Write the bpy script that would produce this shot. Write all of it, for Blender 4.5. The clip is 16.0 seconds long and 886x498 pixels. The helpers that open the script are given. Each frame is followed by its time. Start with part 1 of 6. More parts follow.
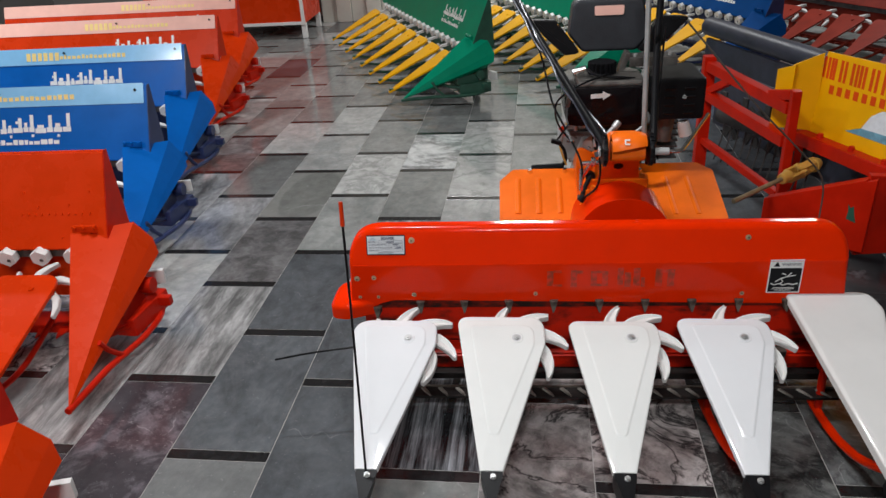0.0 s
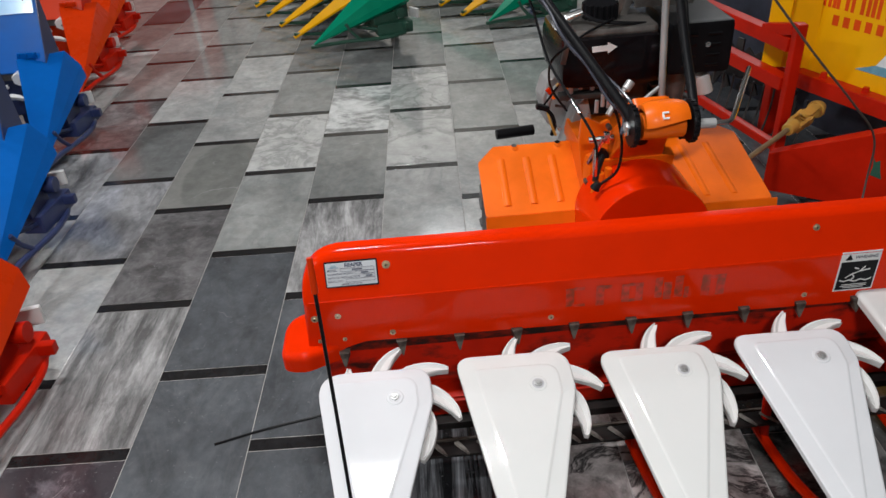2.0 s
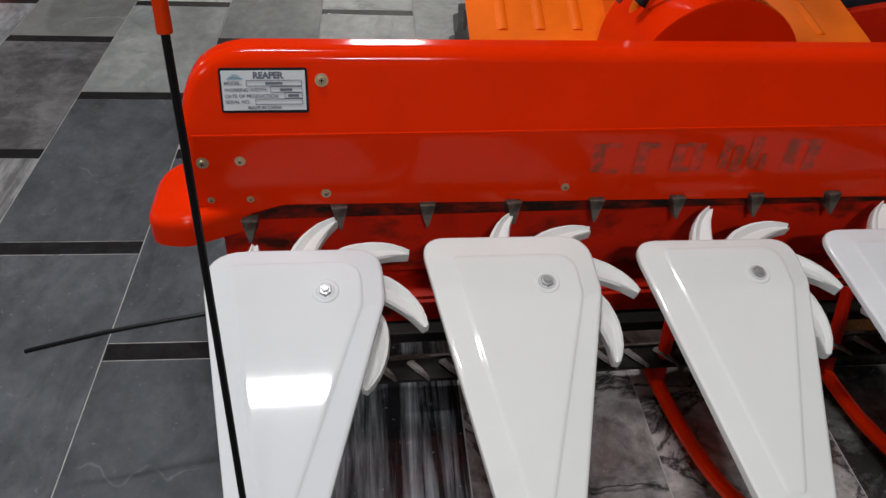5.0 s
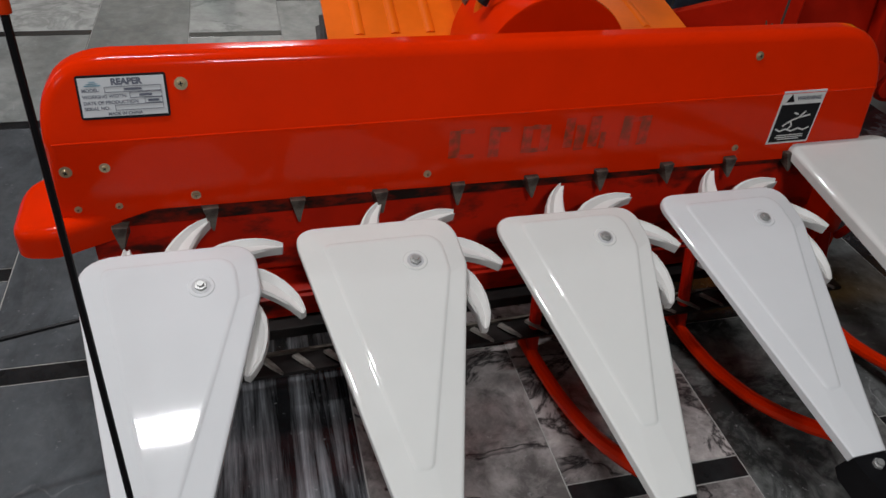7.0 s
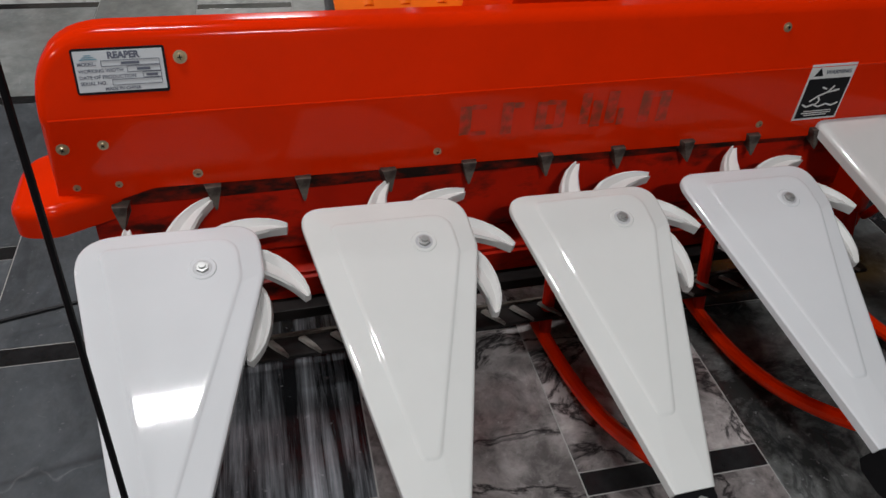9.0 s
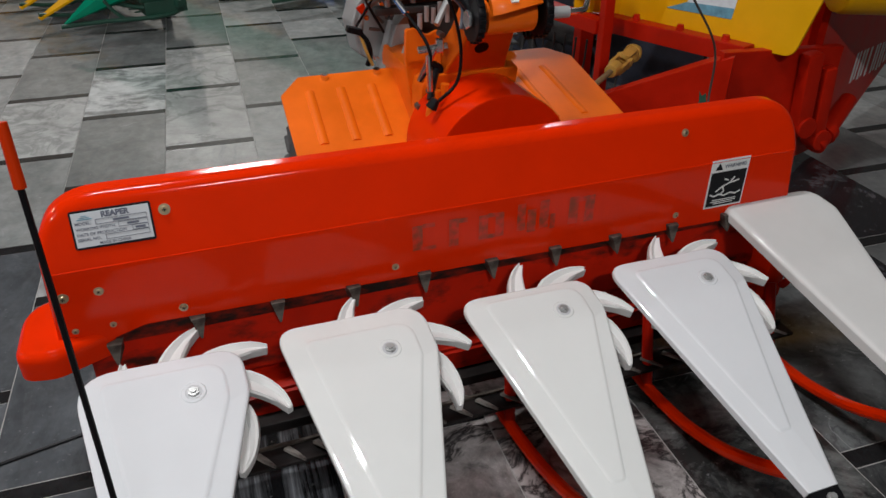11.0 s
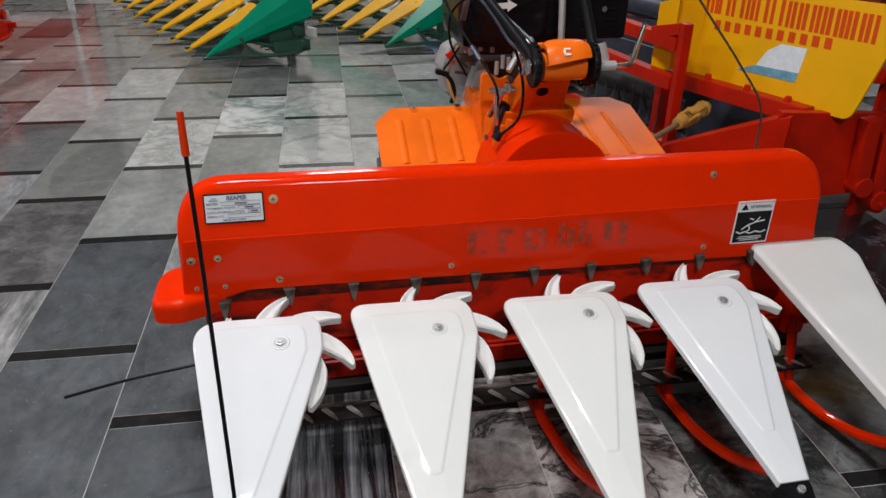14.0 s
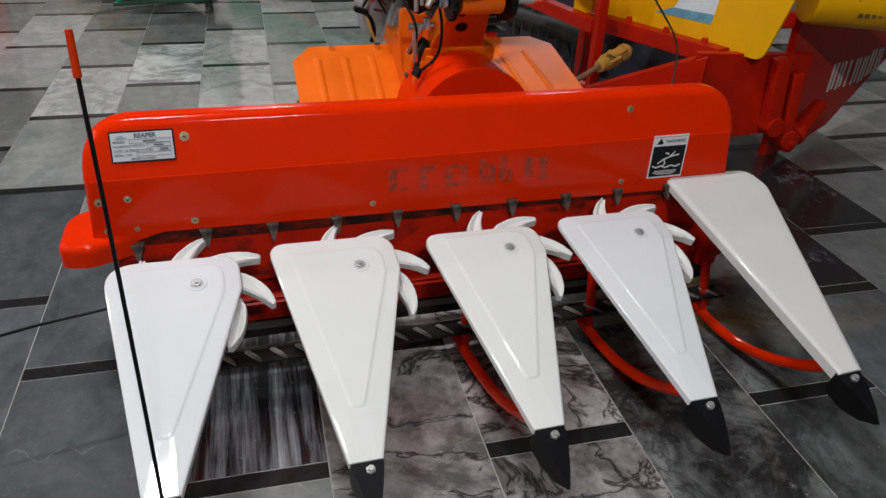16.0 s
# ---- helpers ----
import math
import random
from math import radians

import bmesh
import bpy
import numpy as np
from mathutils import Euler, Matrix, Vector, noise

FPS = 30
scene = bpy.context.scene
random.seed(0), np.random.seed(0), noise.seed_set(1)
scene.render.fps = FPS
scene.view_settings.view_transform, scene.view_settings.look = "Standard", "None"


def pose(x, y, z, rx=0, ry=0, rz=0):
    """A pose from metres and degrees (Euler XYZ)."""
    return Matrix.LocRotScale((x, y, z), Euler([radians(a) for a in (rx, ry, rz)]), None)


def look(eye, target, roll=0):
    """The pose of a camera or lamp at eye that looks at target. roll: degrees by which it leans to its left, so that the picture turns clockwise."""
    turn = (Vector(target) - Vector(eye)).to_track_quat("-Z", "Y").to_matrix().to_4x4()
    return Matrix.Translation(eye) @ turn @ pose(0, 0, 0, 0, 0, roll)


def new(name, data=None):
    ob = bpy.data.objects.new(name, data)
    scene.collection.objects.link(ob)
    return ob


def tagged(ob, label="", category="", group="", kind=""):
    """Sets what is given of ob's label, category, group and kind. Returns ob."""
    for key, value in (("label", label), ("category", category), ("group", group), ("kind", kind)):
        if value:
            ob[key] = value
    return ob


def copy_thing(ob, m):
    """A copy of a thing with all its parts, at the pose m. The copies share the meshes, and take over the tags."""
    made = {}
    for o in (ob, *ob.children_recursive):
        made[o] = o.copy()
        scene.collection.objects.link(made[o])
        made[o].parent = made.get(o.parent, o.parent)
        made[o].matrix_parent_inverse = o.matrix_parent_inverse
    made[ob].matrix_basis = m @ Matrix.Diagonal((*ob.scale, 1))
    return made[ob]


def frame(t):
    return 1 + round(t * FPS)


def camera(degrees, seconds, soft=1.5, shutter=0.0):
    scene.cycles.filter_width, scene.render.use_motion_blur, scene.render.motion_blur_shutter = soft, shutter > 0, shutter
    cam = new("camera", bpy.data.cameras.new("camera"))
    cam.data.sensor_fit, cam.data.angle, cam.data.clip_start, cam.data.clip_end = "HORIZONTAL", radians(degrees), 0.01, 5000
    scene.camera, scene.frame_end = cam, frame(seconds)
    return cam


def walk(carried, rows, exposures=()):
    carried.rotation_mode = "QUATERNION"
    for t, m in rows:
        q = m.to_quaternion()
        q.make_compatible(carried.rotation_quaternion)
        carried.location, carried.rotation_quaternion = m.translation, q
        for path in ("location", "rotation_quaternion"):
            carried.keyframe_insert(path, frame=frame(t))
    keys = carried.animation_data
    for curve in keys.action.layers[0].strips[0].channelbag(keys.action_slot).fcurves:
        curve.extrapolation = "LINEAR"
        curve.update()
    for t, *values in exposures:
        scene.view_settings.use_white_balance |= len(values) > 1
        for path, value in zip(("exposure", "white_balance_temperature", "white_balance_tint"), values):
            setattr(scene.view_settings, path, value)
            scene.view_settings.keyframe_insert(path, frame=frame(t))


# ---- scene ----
cam = camera(62.1, 16.0)
PATH = [
    (0, (0.293, -1.677, 1.439), (0.102, 0.093, 0.527), -3.6),
    (0.5, (0.256, -1.465, 1.41), (-0.049, 0.238, 0.407), -5.2),
    (1, (0.252, -1.364, 1.417), (-0.064, 0.338, 0.415), -6.7),
    (1.5, (0.212, -1.264, 1.408), (0.162, 0.482, 0.434), -4.5),
    (2, (0.081, -1.116, 1.374), (0.141, 0.562, 0.288), -4.1),
    (2.5, (0.057, -1.01, 1.361), (0.217, 0.68, 0.304), -5.0),
    (3, (0.099, -0.796, 1.291), (0.338, 0.75, 0.044), -5.9),
    (3.5, (0.087, -0.682, 1.228), (0.15, 0.841, -0.067), -7.2),
    (4, (0.049, -0.662, 1.103), (0.097, 0.839, -0.218), -3.1),
    (4.2, (0.034, -0.667, 1.061), (0.116, 0.848, -0.242), -1.0),
    (6.3, (0.043, -0.788, 0.939), (0.485, 0.707, -0.314), 4.9),
    (6.5, (0.045, -0.791, 0.953), (0.511, 0.71, -0.284), 4.5),
    (7, (0.061, -0.806, 0.963), (0.58, 0.699, -0.247), 5.0),
    (7.5, (0.065, -0.813, 0.968), (0.633, 0.685, -0.229), 5.2),
    (8, (0.082, -0.785, 0.955), (0.615, 0.685, -0.292), 4.9),
    (8.2, (0.084, -0.771, 0.945), (0.558, 0.694, -0.331), 4.8),
    (10.3, (0.068, -0.82, 0.983), (0.587, 0.724, -0.178), 2.1),
    (10.5, (0.071, -0.839, 1.002), (0.619, 0.718, -0.127), 1.3),
    (11, (0.065, -0.881, 1.04), (0.649, 0.721, -0.004), 0.2),
    (11.5, (0.051, -0.914, 1.074), (0.652, 0.729, 0.105), 0.9),
    (12, (0.062, -0.96, 1.081), (0.672, 0.674, 0.103), 1.7),
    (12.5, (0.07, -1.059, 1.108), (0.586, 0.636, 0.18), 1.5),
    (13, (0.066, -1.116, 1.123), (0.49, 0.617, 0.219), 1.1),
    (13.5, (0.064, -1.149, 1.103), (0.445, 0.58, 0.172), 1.8),
    (14, (0.069, -1.158, 1.098), (0.421, 0.573, 0.161), 1.1),
    (14.5, (0.076, -1.169, 1.098), (0.425, 0.571, 0.175), 1.1),
    (15, (0.076, -1.165, 1.086), (0.454, 0.553, 0.134), 1.6),
    (15.5, (0.082, -1.175, 1.07), (0.521, 0.509, 0.083), 2.2),
    (16, (0.093, -1.18, 1.058), (0.606, 0.456, 0.027), 2.7),
]
EXPOSURE = [(0, -0.04), (1, 0.0), (3, 0.0), (4, -0.16), (6.3, -0.56), (8.2, -0.56), (10.3, -0.45), (11.5, -0.23), (12.5, -0.05), (14.5, -0.02), (15.5, -0.06), (16, -0.2)]
walk(cam, [(t, look(eye, target, roll)) for t, eye, target, roll in PATH], EXPOSURE)


# ---- light ----
world = bpy.data.worlds.new("world")
world.use_nodes = True
world.node_tree.nodes["Background"].inputs[0].default_value = (0.9, 0.95, 1.0, 1)
world.node_tree.nodes["Background"].inputs[1].default_value = 0.25
scene.world = world
CEIL = 3.2
# unseen lights: first set from its reflection, third added to brighten the left hoods
LAMPS = [(-0.40, 0.28, 57), (0.45, 5.5, 78), (-4.1, 2.3, 110), (3.3, 5.2, 44), (0.3, -2.9, 95), (-3.4, -1.6, 64)]


# ---- small helpers ----
def node_mat(name):
    m = bpy.data.materials.new(name)
    m.use_nodes = True
    nt = m.node_tree
    return m, nt, nt.nodes["Principled BSDF"]


def add(nt, kind, **sets):
    n = nt.nodes.new(kind)
    for k, v in sets.items():
        n.inputs[k].default_value = v
    return n


def paint(name, col, rough=0.28, metal=0.0, coat=0.3, vary=0.10, bump=0.02, dust=0.06, scale=9.0, spec=0.5):
    """A painted or moulded surface: patchy tone, thin dust that dulls the gloss, faint orange-peel relief."""
    m, nt, b = node_mat(name)
    L = nt.links
    co = add(nt, "ShaderNodeTexCoord")
    n1 = add(nt, "ShaderNodeTexNoise", Scale=scale, Detail=6.0, Roughness=0.6)
    n2 = add(nt, "ShaderNodeTexNoise", Scale=scale * 22, Detail=4.0)
    L.new(co.outputs["Object"], n1.inputs["Vector"])
    L.new(co.outputs["Object"], n2.inputs["Vector"])
    r = nt.nodes.new("ShaderNodeValToRGB")
    dark = tuple(c * (1 - vary) for c in col)
    lite = tuple(min(1.0, c * (1 + vary) + dust * 0.15) for c in col)
    r.color_ramp.elements[0].position, r.color_ramp.elements[1].position = 0.3, 0.72
    r.color_ramp.elements[0].color, r.color_ramp.elements[1].color = (*dark, 1), (*lite, 1)
    L.new(n1.outputs["Fac"], r.inputs["Fac"])
    mx = nt.nodes.new("ShaderNodeMixRGB")
    mx.blend_type, mx.inputs[2].default_value = "MIX", (0.45, 0.42, 0.4, 1)
    f = nt.nodes.new("ShaderNodeMath")
    f.operation, f.inputs[1].default_value = "MULTIPLY", dust
    L.new(n2.outputs["Fac"], f.inputs[0])
    L.new(f.outputs[0], mx.inputs[0])
    L.new(r.outputs["Color"], mx.inputs[1])
    L.new(mx.outputs[0], b.inputs["Base Color"])
    rr = nt.nodes.new("ShaderNodeMapRange")
    rr.inputs["To Min"].default_value, rr.inputs["To Max"].default_value = max(0.03, rough - 0.08), rough + 0.12
    L.new(n1.outputs["Fac"], rr.inputs["Value"])
    L.new(rr.outputs["Result"], b.inputs["Roughness"])
    b.inputs["Metallic"].default_value = metal
    b.inputs["Specular IOR Level"].default_value = spec
    b.inputs["Coat Weight"].default_value, b.inputs["Coat Roughness"].default_value = coat, 0.12
    bp = add(nt, "ShaderNodeBump", Strength=bump * 10, Distance=0.0006)
    n3 = add(nt, "ShaderNodeTexNoise", Scale=scale * 6, Detail=3.0)
    L.new(co.outputs["Object"], n3.inputs["Vector"])
    L.new(n3.outputs["Fac"], bp.inputs["Height"])
    L.new(bp.outputs["Normal"], b.inputs["Normal"])
    return m


RED = paint("red_gloss_paint", (0.75, 0.0235, 0.0004), 0.05, bump=0.007, coat=0.0, vary=0.05, dust=0.0, spec=0.18)
RED2 = paint("red_frame_paint", (0.50, 0.011, 0.001), 0.34, coat=0.0, vary=0.16, dust=0.006, spec=0.14)
ORED = paint("orange_red_paint", (0.60, 0.034, 0.0015), 0.26, coat=0.04, vary=0.07, dust=0.0, spec=0.2)
ORANGE = paint("orange_paint", (0.84, 0.140, 0.002), 0.36, coat=0.04, vary=0.12, dust=0.01, spec=0.2)
NUT = paint("dull_bright_steel", (0.46, 0.46, 0.45), 0.36, metal=0.55, coat=0.0, vary=0.15, dust=0.05)
WHITE = paint("white_plastic", (0.715, 0.722, 0.736), -0.055, bump=0.003, coat=0.0, vary=0.02, dust=0.012)
IVORY = paint("ivory_plastic", (0.735, 0.738, 0.716), -0.055, bump=0.003, coat=0.0, vary=0.02, dust=0.012)
GREIGE = paint("warm_grey_white_plastic", (0.69, 0.675, 0.655), 0.0, bump=0.003, coat=0.0, vary=0.03, dust=0.02)
OFFW = paint("white_nylon", (0.72, 0.71, 0.69), 0.4, coat=0.0, vary=0.04)
BLACK = paint("black_plastic", (0.005, 0.005, 0.006), 0.36, coat=0.0, vary=0.3, dust=0.006, spec=0.13)
# grey that stands for the shading inside the white pressed dimples
DIMPLE_SHADE = paint("dimple_shade_grey", (0.52, 0.52, 0.53), 0.3, coat=0.0, vary=0.15, dust=0.02, scale=60)
TANK = paint("black_tank_paint", (0.005, 0.0035, 0.0045), 0.14, coat=0.0, vary=0.2, dust=0.002, spec=0.2)
ENGINE = paint("sooty_engine_metal", (0.028, 0.026, 0.025), 0.5, metal=0.3, coat=0.0, vary=0.5, dust=0.06, scale=25)
RUBBER = paint("black_rubber", (0.02, 0.02, 0.021), 0.7, coat=0.0, vary=0.3, dust=0.25, bump=0.06)
STEEL = paint("dark_steel", (0.12, 0.11, 0.10), 0.45, metal=0.8, coat=0.0, vary=0.4, dust=0.2, scale=20)
ALU = paint("cast_aluminium", (0.37, 0.367, 0.36), 0.5, metal=0.2, coat=0.0, vary=0.15, dust=0.1, bump=0.05)
CHROME = paint("bright_chrome", (0.8, 0.8, 0.8), 0.16, metal=1.0, coat=0.0, vary=0.05, dust=0.02)
SHEATH = paint("slate_cable_sheath", (0.035, 0.038, 0.055), 0.25, coat=0.2, vary=0.2, dust=0.02)
CABLE = paint("brown_grey_sheath", (0.06, 0.048, 0.038), 0.5, coat=0.0, vary=0.2, dust=0.1)
CONSOLE = paint("slate_black_plastic", (0.020, 0.022, 0.028), 0.42, coat=0.0, vary=0.3, dust=0.03, spec=0.3)
ZINC = paint("zinc_bolt", (0.58, 0.49, 0.31), 0.28, metal=0.7, coat=0.0, vary=0.1, dust=0.03)
BLUE = paint("blue_paint", (0.0008, 0.105, 0.42), 0.3, coat=0.0, vary=0.1, dust=0.0, spec=0.16)
NAVY = paint("navy_blue_paint", (0.001, 0.055, 0.22), 0.32, coat=0.0, vary=0.12, dust=0.0, spec=0.16)
DRED = paint("dark_red_paint", (0.24, 0.022, 0.010), 0.4, coat=0.0, vary=0.2, dust=0.02, spec=0.2)
# LBLUE and PINK are raised so the top strips carry lamp gloss in their colour
LBLUE = paint("light_blue_paint_brightened", (0.24, 0.55, 0.84), 0.2, coat=0.6, vary=0.08)
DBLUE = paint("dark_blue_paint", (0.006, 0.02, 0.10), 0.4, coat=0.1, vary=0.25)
PINK = paint("pale_red_paint_brightened", (0.93, 0.52, 0.43), 0.2, coat=0.6, vary=0.08)
GREEN = paint("green_paint", (0.001, 0.23, 0.125), 0.34, coat=0.0, vary=0.1, dust=0.0, spec=0.08)
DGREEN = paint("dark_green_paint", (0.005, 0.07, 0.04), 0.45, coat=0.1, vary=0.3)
SLATE = paint("slate_grey_paint", (0.024, 0.028, 0.048), 0.40, coat=0.0, vary=0.4, dust=0.07, spec=0.35)
YELLOW = paint("yellow_paint", (0.84, 0.41, 0.001), 0.35, coat=0.05, vary=0.06, dust=0.0, spec=0.22)
DYEL = paint("ochre_paint", (0.55, 0.28, 0.02), 0.45, coat=0.1, vary=0.2, dust=0.15)
STRIPM = paint("black_marble_strip", (0.008, 0.008, 0.009), 0.12, coat=0.0, vary=0.5, dust=0.03, scale=30, spec=0.38)
GROUT = paint("cement_grout", (0.33, 0.32, 0.305), 0.8, coat=0.0, vary=0.2, dust=0.2, bump=0.1, scale=30)
WALL = paint("painted_wall", (0.17, 0.165, 0.155), 0.7, coat=0.0, vary=0.06, dust=0.1, scale=2)
CEILM = paint("white_ceiling", (0.42, 0.41, 0.40), 0.8, coat=0.0, vary=0.04, dust=0.05, scale=2)
SHUT = paint("ivory_shutter", (0.60, 0.57, 0.50), 0.45, coat=0.1, vary=0.1, dust=0.15, scale=4)
PAPER = paint("printed_silver_label", (0.62, 0.64, 0.66), 0.35, coat=0.0, vary=0.03)
INK = paint("black_ink", (0.010, 0.010, 0.012), 0.5, coat=0.0, dust=0.0, spec=0.15)
GREYINK = paint("grey_ink", (0.10, 0.11, 0.15), 0.5, coat=0.0)
GHOST = paint("faded_dark_print", (0.26, 0.035, 0.006), 0.4, coat=0.1)


def stained(name, clean, patch_col, scale, lo, hi, rough=0.4, spec=0.2):
    """Paint with uneven patches of another colour: grease, grime, wear and, on some parts, shade."""
    m = paint(name, clean, rough, coat=0.0, vary=0.15, dust=0.0, spec=spec)
    nt = m.node_tree
    b = nt.nodes["Principled BSDF"]
    src = b.inputs["Base Color"].links[0].from_socket
    co = add(nt, "ShaderNodeTexCoord")
    mp = add(nt, "ShaderNodeMapping")
    mp.inputs["Scale"].default_value = (0.55, 1.0, 1.3)
    no = add(nt, "ShaderNodeTexNoise", Scale=scale, Detail=7.0, Roughness=0.65)
    rm = add(nt, "ShaderNodeMapRange")
    rm.inputs["From Min"].default_value, rm.inputs["From Max"].default_value = lo, hi
    mx = nt.nodes.new("ShaderNodeMixRGB")
    mx.inputs[2].default_value = (*patch_col, 1)
    nt.links.new(co.outputs["Object"], mp.inputs["Vector"])
    nt.links.new(mp.outputs[0], no.inputs["Vector"])
    nt.links.new(no.outputs["Fac"], rm.inputs["Value"])
    nt.links.new(rm.outputs["Result"], mx.inputs[0])
    nt.links.new(src, mx.inputs[1])
    nt.links.new(mx.outputs[0], b.inputs["Base Color"])
    return m


# the shield's red, darkened for the recess's shade, with greasy patches
GREASY_SHADED = stained("greasy_shaded_red_paint", (0.50, 0.012, 0.001), (0.05, 0.008, 0.005), 14.0, 0.50, 0.66)
# grease together with the shield's shadow, both held in the colour
OILY_SHADE = stained("oily_shaded_red_brown", (0.26, 0.012, 0.003), (0.015, 0.008, 0.006), 26.0, 0.36, 0.56, 0.5)
# near black for the darkness low under the header, put into the colour
SHADE_BLACK = stained("shade_black_steel", (0.018, 0.015, 0.014), (0.006, 0.005, 0.005), 30.0, 0.40, 0.60, 0.5, 0.25)
GRIMY = stained("grimy_grey_steel", (0.125, 0.108, 0.090), (0.030, 0.020, 0.016), 40.0, 0.40, 0.62, 0.5, 0.4)
BLADE = stained("worn_blade_steel", (0.26, 0.245, 0.22), (0.05, 0.04, 0.035), 45.0, 0.44, 0.64, 0.42, 0.4)
# the print is rubbed away in patches down to the red paint
gn = GHOST.node_tree
gco = gn.nodes.new("ShaderNodeTexCoord")
gno = gn.nodes.new("ShaderNodeTexNoise")
gno.inputs["Scale"].default_value, gno.inputs["Detail"].default_value = 55.0, 6.0
grm = gn.nodes.new("ShaderNodeValToRGB")
grm.color_ramp.elements[0].position, grm.color_ramp.elements[1].position = 0.38, 0.62
grm.color_ramp.elements[0].color, grm.color_ramp.elements[1].color = (0.27, 0.034, 0.006, 1), (0.70, 0.022, 0.001, 1)
gn.links.new(gco.outputs["Object"], gno.inputs["Vector"])
gn.links.new(gno.outputs["Fac"], grm.inputs["Fac"])
gn.links.new(grm.outputs["Color"], gn.nodes["Principled BSDF"].inputs["Base Color"])
BRASSY = paint("dirty_brass", (0.26, 0.20, 0.10), 0.4, metal=0.3, coat=0.0, vary=0.3, dust=0.15, scale=20)
BROWN = paint("brown_print", (0.10, 0.045, 0.008), 0.5, coat=0.0)
GOLD = paint("yellow_print", (0.92, 0.66, 0.22), 0.5, coat=0.0)
WPRINT = paint("white_print", (0.78, 0.78, 0.76), 0.5, coat=0.0, dust=0.02)
RPRINT = paint("red_print", (0.66, 0.062, 0.003), 0.5, coat=0.0, dust=0.0, spec=0.2)
PICBLUE = paint("blue_print", (0.12, 0.32, 0.42), 0.4, coat=0.0, vary=0.3, scale=40)
PICWHITE = paint("pale_print", (0.70, 0.75, 0.78), 0.4, coat=0.0, vary=0.1, scale=40)


def shade(bm, flat):
    for f in bm.faces:
        f.smooth = not flat


def part(name, bm, mat, parent=None, label="", flat=False, kind="", m=None):
    """One bmesh as one mesh object, under a thing or a part (or on its own). Sharp edges stay sharp by angle."""
    if m is not None:
        bm.transform(m)
    bmesh.ops.recalc_face_normals(bm, faces=bm.faces)
    for e in bm.edges:
        if len(e.link_faces) == 2 and e.calc_face_angle(0) > 0.61:
            e.smooth = False
    shade(bm, flat)
    me = bpy.data.meshes.new(name)
    loops = None
    if not flat and len(bm.faces) > 6:
        # normals weighted by area, so that large flat faces stay flat beside their rounded edges
        bm.normal_update()
        areas = {f: f.calc_area() for f in bm.faces}
        loops = []
        for f in bm.faces:
            for v in f.verts:
                n = Vector((0, 0, 0))
                for g in v.link_faces:
                    if g.normal.dot(f.normal) > 0.82:
                        n += g.normal * areas[g]
                loops.append(n.normalized() if n.length > 0 else f.normal)
    bm.to_mesh(me)
    bm.free()
    if loops:
        me.normals_split_custom_set(loops)
    me.materials.append(mat)
    ob = new(name, me)
    ob.parent = parent
    if label or kind:
        tagged(ob, label, kind=kind)
    return ob


def thing(name, m, label, category, group=""):
    ob = new(name)
    ob.empty_display_size = 0.1
    ob.matrix_basis = m
    return tagged(ob, label, category, group)


def B():
    return bmesh.new()


def box(bm, c, s, bev=0.0, rot=None):
    """A box with its centre, sizes, rounded edges and turn (a 4 x 4 matrix about its centre)."""
    t = bmesh.new()
    bmesh.ops.create_cube(t, size=1.0)
    bmesh.ops.scale(t, vec=s, verts=t.verts)
    if bev:
        bmesh.ops.bevel(t, geom=t.edges[:], offset=bev, segments=2, profile=0.6, affect="EDGES")
    t.transform(Matrix.Translation(c) @ (rot or Matrix.Identity(4)))
    merge(bm, t)
    return bm


def merge(bm, t):
    me = bpy.data.meshes.new("tmp")
    t.to_mesh(me)
    t.free()
    bm.from_mesh(me)
    bpy.data.meshes.remove(me)


def rod(bm, a, b, r, r2=None, seg=16, bev=0.0):
    """A round bar from a to b, tapered if r2 is given."""
    a, b = Vector(a), Vector(b)
    t = bmesh.new()
    bmesh.ops.create_cone(t, cap_ends=True, segments=seg, radius1=r, radius2=r if r2 is None else r2, depth=(b - a).length)
    if bev:
        es = [e for e in t.edges if len(e.link_faces) == 2 and e.calc_face_angle(0) > 1.0]
        bmesh.ops.bevel(t, geom=es, offset=bev, segments=2, profile=0.6, affect="EDGES")
    t.transform(Matrix.Translation((a + b) / 2) @ (b - a).to_track_quat("Z", "Y").to_matrix().to_4x4())
    merge(bm, t)
    return bm


def spline(pts, n=6):
    """Points of a smooth curve through pts."""
    P = [Vector(p) for p in pts]
    P = [2 * P[0] - P[1]] + P + [2 * P[-1] - P[-2]]
    out = []
    for i in range(1, len(P) - 2):
        for k in range(n):
            t = k / n
            a, b, c, d = P[i - 1 : i + 3]
            out.append(0.5 * (2 * b + (c - a) * t + (2 * a - 5 * b + 4 * c - d) * t * t + (3 * b - a - 3 * c + d) * t ** 3))
    return out + [P[-2]]


def tube(bm, pts, r, seg=10, smooth=6):
    """A bent round tube or cable along a curve."""
    pts = spline(pts, smooth) if smooth else [Vector(p) for p in pts]
    rings, side = [], None
    for i, p in enumerate(pts):
        d = (pts[min(i + 1, len(pts) - 1)] - pts[max(i - 1, 0)]).normalized()
        side = (side - d * side.dot(d)).normalized() if side else d.orthogonal().normalized()
        up = d.cross(side)
        rings.append([bm.verts.new(p + r * (math.cos(a) * side + math.sin(a) * up)) for a in (2 * math.pi * k / seg for k in range(seg))])
    for a, b in zip(rings, rings[1:]):
        for k in range(seg):
            bm.faces.new((a[k], a[(k + 1) % seg], b[(k + 1) % seg], b[k]))
    bm.faces.new(rings[0]), bm.faces.new(rings[-1][::-1])
    return bm


